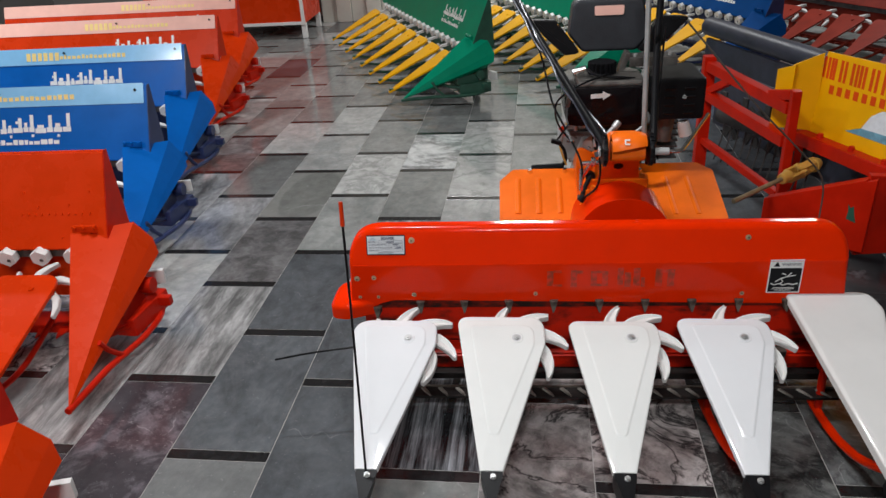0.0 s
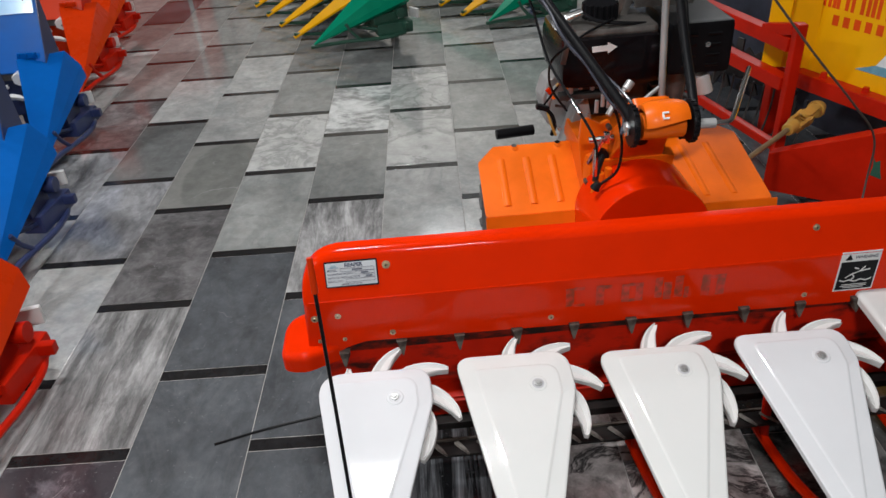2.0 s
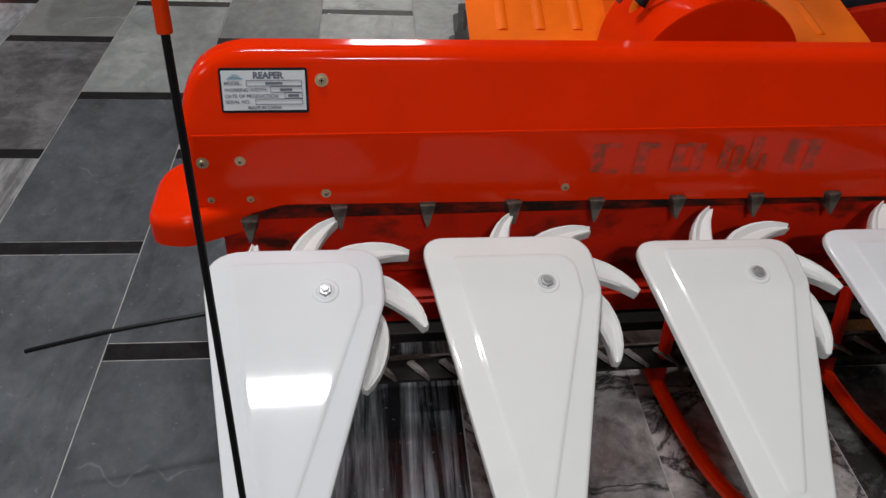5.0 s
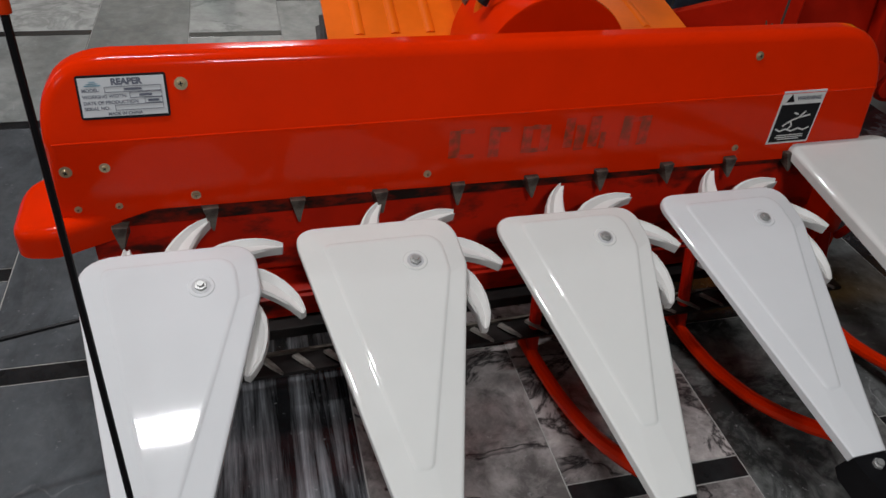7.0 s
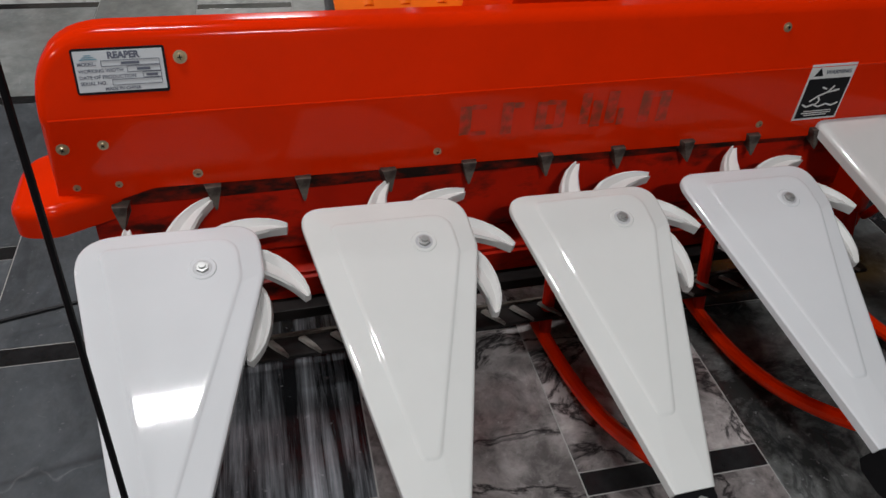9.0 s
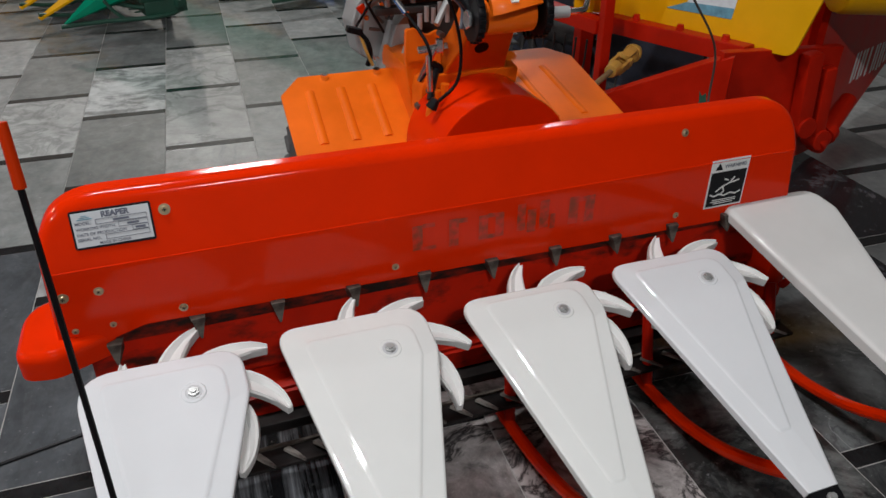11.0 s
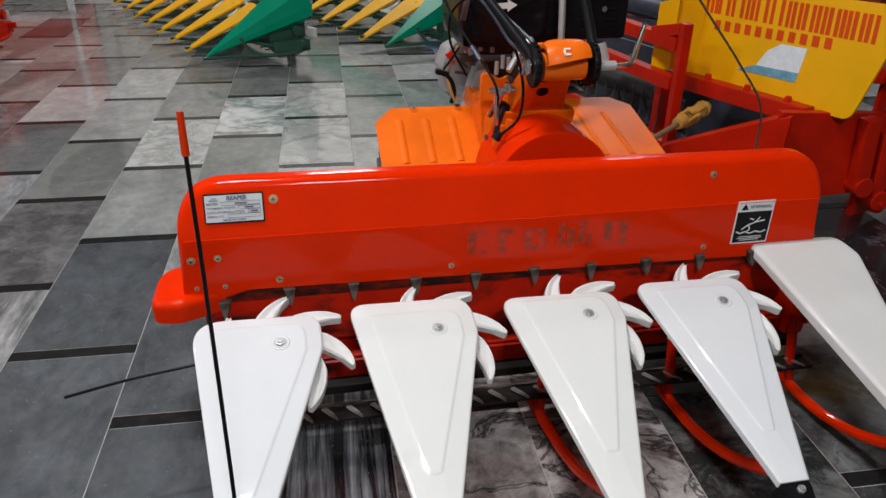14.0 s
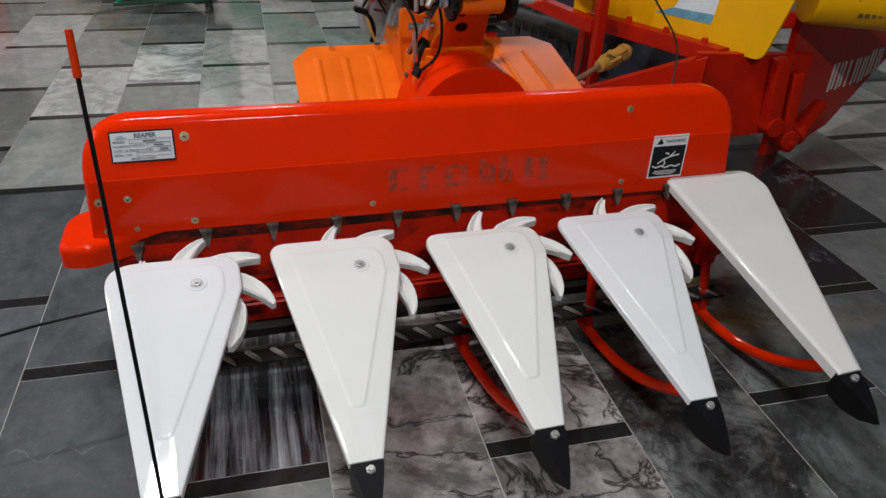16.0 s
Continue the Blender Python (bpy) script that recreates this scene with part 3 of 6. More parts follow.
    P("back_plate", bm, GREASY_SHADED, None, "red lower back plate, grease and recess shade in its colour")
    # strip in the gap under the shield, coloured for its shadow as well as grease
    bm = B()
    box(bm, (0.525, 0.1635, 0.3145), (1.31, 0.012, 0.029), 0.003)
    P("chain_guide", bm, OILY_SHADE, None, "oily red-brown chain guide, shield's shade in its colour")
    bm = B()
    box(bm, (0.52, 0.125, 0.100), (1.33, 0.06, 0.022), 0.003)
    P("lower_rail", bm, SHADE_BLACK, None, "lower rail, darkness under the header in its colour")
    P("bar_edge", box(B(), (0.52, 0.073, 0.0795), (1.34, 0.006, 0.006), 0.001), GRIMY, None, "worn grey steel edge")
    # chain lugs that stick out under the shield and along the lower chain
    lug0 = None
    for k in range(11):
        x = -0.108 + k * 0.1285
        for zz, y in ((0.322, 0.150), (0.170, 0.118)):
            if zz < 0.2 and k % 3:
                continue
            if lug0 is None:
                bm = B()
                a = [bm.verts.new(v) for v in ((-0.013, 0.02, 0.008), (0.013, 0.02, 0.008), (0.011, -0.008, 0.006), (-0.011, -0.008, 0.006))]
                b = [bm.verts.new(v) for v in ((-0.014, 0.024, -0.004), (0.014, 0.024, -0.004), (0.0015, -0.014, -0.029), (-0.0015, -0.014, -0.029))]
                bm.faces.new(a), bm.faces.new(b[::-1])
                for i in range(4):
                    bm.faces.new((a[i], a[(i + 1) % 4], b[(i + 1) % 4], b[i]))
                lug0 = part("chain_lug", bm, GRIMY, None, "dark steel chain lug", flat=True)
                ob = lug0
            else:
                ob = lug0.copy()
                scene.collection.objects.link(ob)
            ob.parent = th
            ob.matrix_basis = inv @ pose(x, y, zz - (0.019 if k == 0 and zz > 0.2 else 0.0), 0, 0, (-6, 4, -2, 8)[k % 4])
    # reciprocating cutter: bar, guards and knife sections
    # the bar's near-black colour holds the shade it lies in
    bm = B()
    box(bm, (0.52, 0.055, 0.072), (1.34, 0.05, 0.008), 0.002)
    cut = P("cutter_bar", bm, SHADE_BLACK, None, "steel cutter bar with knives, darkened as in shade")
    k0 = None
    for k in range(26):
        x = -0.12 + k * 0.0508
        if k0 is None:
            bm = B()
            plate(bm, [(-0.0065, 0.020), (0.0065, 0.020), (0.0055, -0.004), (0.0012, -0.026), (-0.0012, -0.026), (-0.0055, -0.004)], 0.005, pose(0, 0.046, 0.006, 0, 20, 36), 0.001)
            k0 = part("knife", bm, BLADE, None, "worn grey steel guard finger", flat=True)
            ob = k0
        else:
            ob = k0.copy()
            scene.collection.objects.link(ob)
        ob.parent = cut
        ob.matrix_basis = inv @ pose(x, 0.0, 0.078)
    before = set(scene.collection.objects)
    for i in range(5):
        divider((0.0, 0.298, 0.604, 0.897, 1.205)[i], th, (WHITE, IVORY, IVORY, WHITE, GREIGE)[i], i == 4, (0.070, 0.080, 0.063, 0.071, 0.07)[i])
    for x, r in ((0.0, 31), (0.298, -4), (0.604, -8), (0.897, -8)):
        star_wheel(x, r, th)
    for x in (0.545, 0.847, 1.150):
        skid(x, th)
    bm = B()
    box(bm, (1.175, 0.15, 0.20), (0.05, 0.10, 0.17), 0.012)
    P("end_plate", bm, RED, None)
    # drive housing and hitch behind the shield
    bm = B()
    box(bm, (0.60, 0.24, 0.30), (0.14, 0.12, 0.20), 0.02)
    P("hitch", bm, RED2, None)
    made += [o for o in scene.collection.objects if o not in before and o.type == "MESH" and o not in made]
    done = set()
    for o in made:
        if o.data.name not in done:
            done.add(o.data.name)
            o.data.transform(inv)
    return th


reaper = reaper_header()


def marker_stick():
    """Flexible rod with a red grip that stands on the first divider's tip, and its side wire."""
    th = thing("marker_rod", pose(-0.060, -0.40, 0.197), "thin black marker rod with a red grip", "rod")
    a, b = Vector((0, 0, 0)), Vector((-0.012, 0.129, 0.580))
    part("rod", tube(B(), [a, a.lerp(b, 0.35) + Vector((0.002, -0.006, 0)), a.lerp(b, 0.7) + Vector((0.002, -0.005, 0)), b], 0.0029, 8), BLACK, th)
    d = (b - a).normalized()
    bm = rod(B(), b - d * 0.004, b + d * 0.050, 0.0050, 0.0044, 14, 0.0015)
    part("grip", bm, ORED, th, "orange-red plastic grip")
    th = thing("side_wire", pose(-0.13, 0.0, 0.285), "thin black side wire of the reaper", "wire")
    part("wire", tube(B(), [(0.02, 0.002, -0.010), (-0.03, -0.006, -0.012), (-0.14, -0.0225, -0.018), (-0.243, -0.039, -0.030)], 0.003, 8), BLACK, th)


marker_stick()


# ---- the walking tractor behind the header ----
def tractor():
    O = pose(0.6, 0.7, 0)
    th = thing("walking_tractor", O, "orange two-wheel walking tractor with black engine", "tractor")
    inv = O.inverted()

    def P(name, bm, mat, parent=None, label="", flat=False):
        return part(name, bm, mat, parent or th, label, flat, m=inv)

    # left and right mudguards: folded sheets with ribs and a cut corner
    for side, x0, x1, y0, k0, z0 in (("l", 0.25, 0.505, 0.46, 0.51, 0.435), ("r", 0.66, 0.948, 0.38, 0.18, 0.468)):
        bm = B()
        top = [(x0, 0.612), (x0 + 0.045, 0.655), (x1, 0.655), (x1 + 0.02, y0), (x0, y0)] if side == "l" else [(x0, 0.705), (x1 - 0.045, 0.705), (x1, 0.655), (x1 - 0.012, y0), (x0, y0)]
        zt = lambda y: z0 + 0.0015 + (y - y0) * k0
        plate(bm, rounded(top, [0.01] * 5, 3), 0.004, frame3((0, y0, z0), (1, 0, 0), (0, 1, k0)) @ Matrix.Diagonal((1, math.hypot(1, k0), 1, 1)) @ pose(0, -y0, 0), 0.001)
        f = P("mudguard", bm, ORANGE, None, "orange sheet-metal mudguard with pressed ribs")
        bm = B()
        plate(bm, [(x0, 0.0), (x1, 0.0), (x1, 0.17), (x0, 0.17)], 0.004, frame3((0, y0 - 0.035, z0 - 0.168), (1, 0, 0), (0, 0.2, 1)))
        P("apron", bm, ORANGE, f)
        for i in range(3):
            x = x0 + (0.06 + i * 0.067)
            bm = B()
            tube(bm, [(x, y, zt(y) - 0.0131) for y in (y0 + 0.03, y0 + 0.08, 0.62)], 0.0145, 14, 2)
            P("rib", bm, ORANGE, f)
        for x in (x0 + 0.10, x1 - 0.04) if side == "l" else ():
            bm = rod(B(), (x, 0.645, zt(0.645) - 0.004), (x, 0.643, zt(0.645) + 0.008), 0.008, seg=6)
            P("bolt", bm, CHROME, f, "bright hex bolt")
    # red belt dome in front
    bm = B()
    arc = [(0.614 + 0.140 * math.cos(a), 0.440 + 0.140 * math.sin(a)) for a in (math.pi * k / 24 for k in range(25))]
    poly = [(x, z) for x, z in arc] + [(0.474, 0.36), (0.754, 0.36)]
    m = frame3((0, 0.290, 0), (1, 0, 0), (0, 0, 1))
    plate(bm, poly, 0.17, m, 0.005)
    P("belt_cover", bm, RED, None, "domed red belt cover")
    # gearbox and steering post
    bm = B()
    box(bm, (0.585, 0.60, 0.44), (0.17, 0.30, 0.26), 0.03)
    P("gearbox", bm, ORANGE, None, "orange cast gearbox")
    # column leaning forward, with the hooded clamp for the handlebars on top
    lean = frame3((0, 0.455, 0.545), (1, 0, 0), (0, -0.70, 1))
    o = rounded([(0.535, 0.0), (0.682, 0.0), (0.668, 0.075), (0.655, 0.215), (0.565, 0.215), (0.560, 0.115), (0.545, 0.06)], [0.01, 0.01, 0.02, 0.02, 0.02, 0.03, 0.02], 5)
    col = P("steering_column", plate(B(), o, 0.055, lean, 0.006, 3), ORANGE, None, "orange cast steering column")
    P("base_plate", plate(B(), rounded([(0.515, -0.012), (0.70, -0.012), (0.70, 0.028), (0.515, 0.028)], 0.008, 3), 0.03, frame3((0, 0.43, 0.557), (1, 0, 0), (0, -0.25, 1)), 0.004), ORANGE, col)
    for x in (0.553, 0.659):
        P("web", plate(B(), rounded([(0.0, 0.0), (0.06, 0.0), (0.012, 0.085), (0.0, 0.085)], [0.004, 0.01, 0.004, 0.004], 3), 0.010, frame3((x, 0.445, 0.555), (0, 1, 0), (0, -0.70, 1)), 0.003), ORANGE, col)
    # hood: an arched shell with rounded shoulders and a brow cut back towards its left side
    bm = B()
    rows = []
    for u in range(9):
        x = 0.566 + 0.093 * u / 8
        sh = (1 - abs(u / 4 - 1) ** 4 * 0.16)
        end = math.radians(172 - 20 * (u / 8))
        rows.append([])
        for r in (0.048 * sh, 0.037 * sh):
            arc = [bm.verts.new((x, 0.294 + r * math.cos(a), 0.728 + r * math.sin(a))) for a in (math.radians(-15) + (end + math.radians(15)) * k / 16 for k in range(17))]
            rows[-1] += arc if r > 0.0375 * sh else arc[::-1]
    for a, b in zip(rows, rows[1:]):
        for k in range(34):
            bm.faces.new((a[k], a[(k + 1) % 34], b[(k + 1) % 34], b[k]))
    bm.faces.new(rows[0][::-1]), bm.faces.new(rows[-1])
    P("cap", bm, ORANGE, col, "rounded orange hood over the clamp")
    P("clamp_core", rod(B(), (0.566, 0.300, 0.720), (0.658, 0.300, 0.720), 0.029, seg=24, bev=0.003), ORANGE, col)
    bm = B()
    box(bm, (0.604, 0.2605, 0.764), (0.014, 0.004, 0.004), 0.001, Matrix.Rotation(-0.8, 4, "X"))
    box(bm, (0.604, 0.2535, 0.7545), (0.014, 0.004, 0.004), 0.001, Matrix.Rotation(-0.8, 4, "X"))
    box(bm, (0.5985, 0.257, 0.759), (0.004, 0.005, 0.010), 0.001, Matrix.Rotation(-0.8, 4, "X"))
    P("mark", bm, WPRINT, col)
    for x, v, r in ((0.603, 0.118, 0.014), (0.596, 0.160, 0.008)):
        p = lean @ Vector((x, v, 0))
        q = lean @ Vector((x, v, 0.0015))
        P("hole", rod(B(), p, q, r, seg=16), BLACK, col)
    for x in (0.548, 0.673):
        bm = rod(B(), (x - 0.007, 0.296, 0.725), (x + 0.007, 0.296, 0.725), 0.043, seg=24, bev=0.004)
        for k in range(20):
            a = k * math.pi / 10
            box(bm, (x, 0.296 + 0.043 * math.cos(a), 0.725 + 0.043 * math.sin(a)), (0.010, 0.006, 0.006), 0.001, Matrix.Rotation(a, 4, "X"))
        P("clamp_disc", bm, BLACK, col, "black toothed clamp disc")
    bm = rod(B(), (0.531, 0.290, 0.722), (0.539, 0.290, 0.722), 0.017, seg=6, bev=0.002)
    P("clamp_nut", bm, CHROME, col)
    bm = rod(B(), (0.679, 0.452, 0.575), (0.672, 0.435, 0.612), 0.006, seg=8)
    rod(bm, (0.679, 0.452, 0.573), (0.678, 0.450, 0.582), 0.010, seg=6)
    P("stud", bm, CHROME, col)
    # left side bracket with its levers
    bm = B()
    plate(bm, rounded([(0.500, 0.49), (0.552, 0.49), (0.560, 0.60), (0.566, 0.652), (0.540, 0.640), (0.512, 0.656), (0.494, 0.655), (0.490, 0.60)], [0.01, 0.01, 0.02, 0.008, 0.012, 0.008, 0.008, 0.02], 4), 0.012, frame3((0, 0.46, 0), (1, 0, 0), (0, 0.08, 1)), 0.004)
    br = P("side_bracket", bm, ORANGE, col)
    bm = B()
    rod(bm, (0.495, 0.440, 0.632), (0.552, 0.435, 0.636), 0.007, seg=10)
    box(bm, (0.512, 0.435, 0.605), (0.011, 0.012, 0.075), 0.003, Matrix.Rotation(0.45, 4, "Y"))
    box(bm, (0.534, 0.43, 0.640), (0.014, 0.016, 0.026), 0.003)
    P("lever", bm, CHROME, br, "bright steel lever")
    bm = rod(B(), (0.528, 0.430, 0.592), (0.528, 0.446, 0.592), 0.015, seg=14)
    tube(bm, [(0.528, 0.432, 0.592), (0.512, 0.405, 0.575), (0.500, 0.385, 0.552)], 0.007, 8)
    P("link", bm, BLACK, br, "black swivel link")
    bm = rod(B(), (0.508, 0.40, 0.500), (0.515, 0.40, 0.566), 0.015, 0.011, 12, 0.003)
    rod(bm, (0.530, 0.40, 0.520), (0.535, 0.40, 0.575), 0.009, seg=10)
    P("boss", bm, ORANGE, br)
    P("boot", rod(B(), (0.492, 0.36, 0.545), (0.503, 0.36, 0.562), 0.012, 0.008, 12, 0.002), BLACK, br)
    for x, z in ((0.520, 0.545), (0.545, 0.655), (0.498, 0.515), (0.565, 0.575)):
        P("bolt", rod(B(), (x, 0.443, z), (x, 0.464, z), 0.006, seg=6), STEEL, br)
    # coil spring at the right of the column
    bm = B()
    tube(bm, [(0.668 + a * 0.0012, 0.345 + 0.016 * math.cos(a), 0.680 + 0.016 * math.sin(a)) for a in (k * 0.6 for k in range(48))], 0.003, 6, 0)
    P("spring", bm, BLACK, None, "coil spring")
    # recoil and clutch housing at the left, further back
    bm = B()
    o = rounded([(0.432, 0.60), (0.448, 0.648), (0.486, 0.668), (0.545, 0.640), (0.556, 0.560), (0.500, 0.500), (0.445, 0.525)], 0.022, 6)
    plate(bm, o, 0.10, frame3((0, 0.745, 0), (1, 0, 0), (0, 0.1, 1)), 0.008, 3)
    for v in bm.verts:
        v.co.x += 0.022
    cl = P("clutch_housing", bm, ALU, None, "bare aluminium clutch housing")
    cl0 = len(scene.collection.objects)
    bm = B()
    tube(bm, [(0.434, 0.742, 0.585), (0.444, 0.740, 0.636), (0.470, 0.738, 0.660), (0.492, 0.738, 0.664)], 0.007, 8)
    P("rim", bm, ALU, cl)
    for k in range(5):
        a = 0.5 + k * 0.62
        P("vent", box(B(), (0.500 + 0.030 * math.cos(a), 0.741, 0.590 + 0.042 * math.sin(a)), (0.007, 0.006, 0.030), 0.002, Matrix.Rotation(1.57 - a, 4, "Y")), STEEL, cl)
    for x, z in ((0.450, 0.625), (0.530, 0.630), (0.470, 0.530), (0.486, 0.650)):
        P("screw", rod(B(), (x, 0.735, z), (x, 0.750, z), 0.006, seg=8), CHROME, cl)
    bm = B()
    rod(bm, (0.436, 0.740, 0.652), (0.447, 0.735, 0.634), 0.011, 0.008, 12, 0.003)
    P("red_knob", bm, RED, cl, "faded red plastic knob")
    bm = B()
    box(bm, (0.420, 0.735, 0.600), (0.036, 0.022, 0.014), 0.004, Matrix.Rotation(0.3, 4, "Y"))
    tube(bm, [(0.430, 0.73, 0.596), (0.446, 0.725, 0.575), (0.452, 0.725, 0.545), (0.446, 0.73, 0.520)], 0.006, 6)
    tube(bm, [(0.424, 0.73, 0.610), (0.436, 0.72, 0.632), (0.462, 0.72, 0.670)], 0.003, 6)
    P("switch", bm, BLACK, cl)
    bm = B()
    tube(bm, [(0.432, 0.728, 0.590), (0.442, 0.72, 0.555), (0.455, 0.72, 0.522)], 0.0035, 6)
    P("wire", bm, DYEL, cl)
    P("wire", tube(B(), [(0.448, 0.70, 0.672), (0.470, 0.70, 0.682), (0.498, 0.71, 0.676)], 0.004, 6), DYEL, cl)
    # the housing's fittings sit with it
    for ob in list(scene.collection.objects)[cl0:]:
        ob.data.transform(Matrix.Translation((0.022, 0, 0)))
    bm = plate(B(), rounded([(0.478, 0.455), (0.566, 0.455), (0.572, 0.560), (0.556, 0.640), (0.530, 0.615), (0.500, 0.530)], 0.010, 4), 0.07, frame3((0, 0.64, 0), (1, 0, 0), (0, 0.1, 1)), 0.005, 2)
    cs = P("gear_case", bm, ALU, None, "bare cast aluminium gear case")
    for p, q in (((0.492, 0.632, 0.475), (0.545, 0.645, 0.610)), ((0.520, 0.632, 0.465), (0.562, 0.642, 0.570))):
        P("rib", rod(B(), p, q, 0.006, seg=8), ALU, cs)
    for x, z in ((0.560, 0.640), (0.575, 0.655), (0.590, 0.650), (0.605, 0.662), (0.622, 0.650)):
        P("stud", rod(B(), (x, 0.625, z - 0.02), (x, 0.625, z + 0.012), 0.0055, seg=8), NUT, cs)
    bm = rod(B(), (0.37, 1.17, 0.335), (0.50, 1.185, 0.335), 0.018, seg=14, bev=0.003)
    P("crank_grip", bm, BLACK, None, "black hollow bar")
    # engine: block, tank, filler cap, air filter box, silencer
    bm = B()
    box(bm, (0.64, 0.86, 0.56), (0.20, 0.22, 0.24), 0.03)
    eng = P("engine_block", bm, ENGINE, None, "dark finned engine block")
    for k in range(7):
        P("fin", box(B(), (0.79, 0.80, 0.535 + k * 0.02), (0.11, 0.14, 0.006), 0.002), ENGINE, eng)
    bm = B()
    box(bm, (0.594, 0.755, 0.748), (0.262, 0.27, 0.135), 0.035)
    tank = P("fuel_tank", bm, TANK, None, "glossy black fuel tank")
    gear = [((0.0455 if k % 4 < 2 else 0.0405) * math.cos(k * math.pi / 36), (0.0455 if k % 4 < 2 else 0.0405) * math.sin(k * math.pi / 36)) for k in range(72)]
    bm = plate(B(), gear, 0.045, pose(0.585, 0.735, 0.868), 0.004, 2)
    P("filler_cap", bm, BLACK, tank, "black ribbed filler cap")
    bm = B()
    plate(bm, [(0.0, -0.007), (0.038, -0.007), (0.038, -0.014), (0.062, 0.0), (0.038, 0.014), (0.038, 0.007), (0.0, 0.007)], 0.0012, frame3((0.540, 0.6185, 0.786), (1, 0, 0.05), (0, 0.0, 1)))
    P("arrow_mark", bm, WPRINT, tank, "white arrow sticker", True)
    bm = B()
    box(bm, (0.605, 0.70, 0.815), (0.21, 0.12, 0.03), 0.012)
    P("tank_rim", bm, STEEL, tank)
    bm = B()
    box(bm, (0.815, 0.735, 0.765), (0.160, 0.22, 0.132), 0.014)
    air = P("air_filter_box", bm, BLACK, None, "black louvred air filter box")
    for r in range(4):
        for c in range(2):
            bm = box(B(), (0.785 + c * 0.060, 0.624, 0.722 + r * 0.026), (0.034, 0.006, 0.007), 0.002, Matrix.Rotation(0.5, 4, "X"))
            P("louvre", bm, BLACK, air)
    bm = rod(B(), (0.828, 0.620, 0.775), (0.828, 0.630, 0.775), 0.007, seg=10)
    P("wing_nut", bm, CHROME, air)
    bm = B()
    rod(bm, (0.790, 0.72, 0.60), (0.80, 0.73, 0.690), 0.028, seg=14, bev=0.004)
    P("breather", bm, STEEL, None, "dark brown metal breather")
    bm = rod(B(), (0.850, 0.655, 0.637), (0.838, 0.659, 0.686), 0.022, 0.018, 14, 0.005)
    P("white_cap", bm, OFFW, None, "white plastic cap")
    # bent starter or stand bar
    bm = B()
    tube(bm, [(0.67, 0.285, 0.722), (0.72, 0.282, 0.722), (0.748, 0.282, 0.723), (0.764, 0.295, 0.727), (0.80, 0.355, 0.742), (0.862, 0.46, 0.768)], 0.0055, 10)
    P("bent_bar", bm, CHROME, None, "bent bright steel lever")
    bm = rod(B(), (0.678, 0.285, 0.722), (0.722, 0.282, 0.722), 0.0105, seg=12, bev=0.002)
    P("sleeve", bm, ALU, None)
    # small fittings between tank and console
    P("fuel_cock", rod(B(), (0.488, 0.70, 0.842), (0.532, 0.70, 0.856), 0.013, 0.010, 12, 0.003), CHROME, tank, "bright steel fitting")
    P("fuel_hose", tube(B(), [(0.53, 0.70, 0.853), (0.56, 0.665, 0.842), (0.62, 0.65, 0.836), (0.68, 0.66, 0.828)], 0.005, 8), BLACK, tank)
    br = P("console_bracket", box(B(), (0.745, 0.76, 0.872), (0.15, 0.07, 0.012), 0.003), STEEL, None, "grey steel bracket")
    P("bracket_fold", box(B(), (0.745, 0.727, 0.860), (0.15, 0.006, 0.022), 0.002), STEEL, br)
    for x in (0.69, 0.80):
        P("bolt", rod(B(), (x, 0.745, 0.878), (x, 0.745, 0.886), 0.007, seg=6), NUT, br)
    P("strut", box(B(), (0.655, 0.76, 0.855), (0.018, 0.05, 0.075), 0.003, Matrix.Rotation(0.35, 4, "Y")), STEEL, br)
    P("gear_lever", tube(B(), [(0.560, 0.52, 0.655), (0.588, 0.54, 0.690), (0.612, 0.55, 0.712)], 0.007, 8), NUT, None, "bright cranked gear lever")
    P("lever_end", rod(B(), (0.606, 0.545, 0.706), (0.622, 0.555, 0.722), 0.011, seg=12, bev=0.003), NUT, None)
    P("tie_rod", rod(B(), (0.63, 0.53, 0.668), (0.70, 0.56, 0.705), 0.005, seg=8), NUT, None)
    for x, z in ((0.500, 0.660), (0.525, 0.672), (0.556, 0.668)):
        P("stud", rod(B(), (x, 0.66, z), (x, 0.66, z + 0.028), 0.006, seg=8), NUT, None)
    P("cross_member", box(B(), (0.545, 0.665, 0.655), (0.15, 0.03, 0.016), 0.004), ENGINE, None)
    P("tank_clip", box(B(), (0.474, 0.618, 0.785), (0.014, 0.008, 0.060), 0.003, Matrix.Rotation(0.2, 4, "Y")), STEEL, tank)
    # handlebars and rods
    bm = B()
    tube(bm, [(0.548, 0.300, 0.722), (0.541, 0.318, 0.748), (0.45, 0.478, 0.875), (0.36, 0.638, 1.002), (0.27, 0.797, 1.13)], 0.0108, 12)
    hb = P("handlebar", bm, BLACK, None, "black steel handlebar")
    bm = B()
    tube(bm, [(0.672, 0.296, 0.725), (0.684, 0.32, 0.752), (0.712, 0.50, 0.865), (0.742, 0.67, 0.980), (0.775, 0.83, 1.10)], 0.0108, 12)
    P("handlebar", bm, BLACK, None, "black steel handlebar")
    bm = rod(B(), (0.700, 0.545, 0.63), (0.697, 0.622, 1.13), 0.0085, seg=12)
    P("shift_rod", bm, NUT, None, "bright steel shift rod")
    bm = rod(B(), (0.698, 0.37, 0.77), (0.742, 0.60, 0.925), 0.0026, seg=8)
    P("control_rod", bm, STEEL, None)
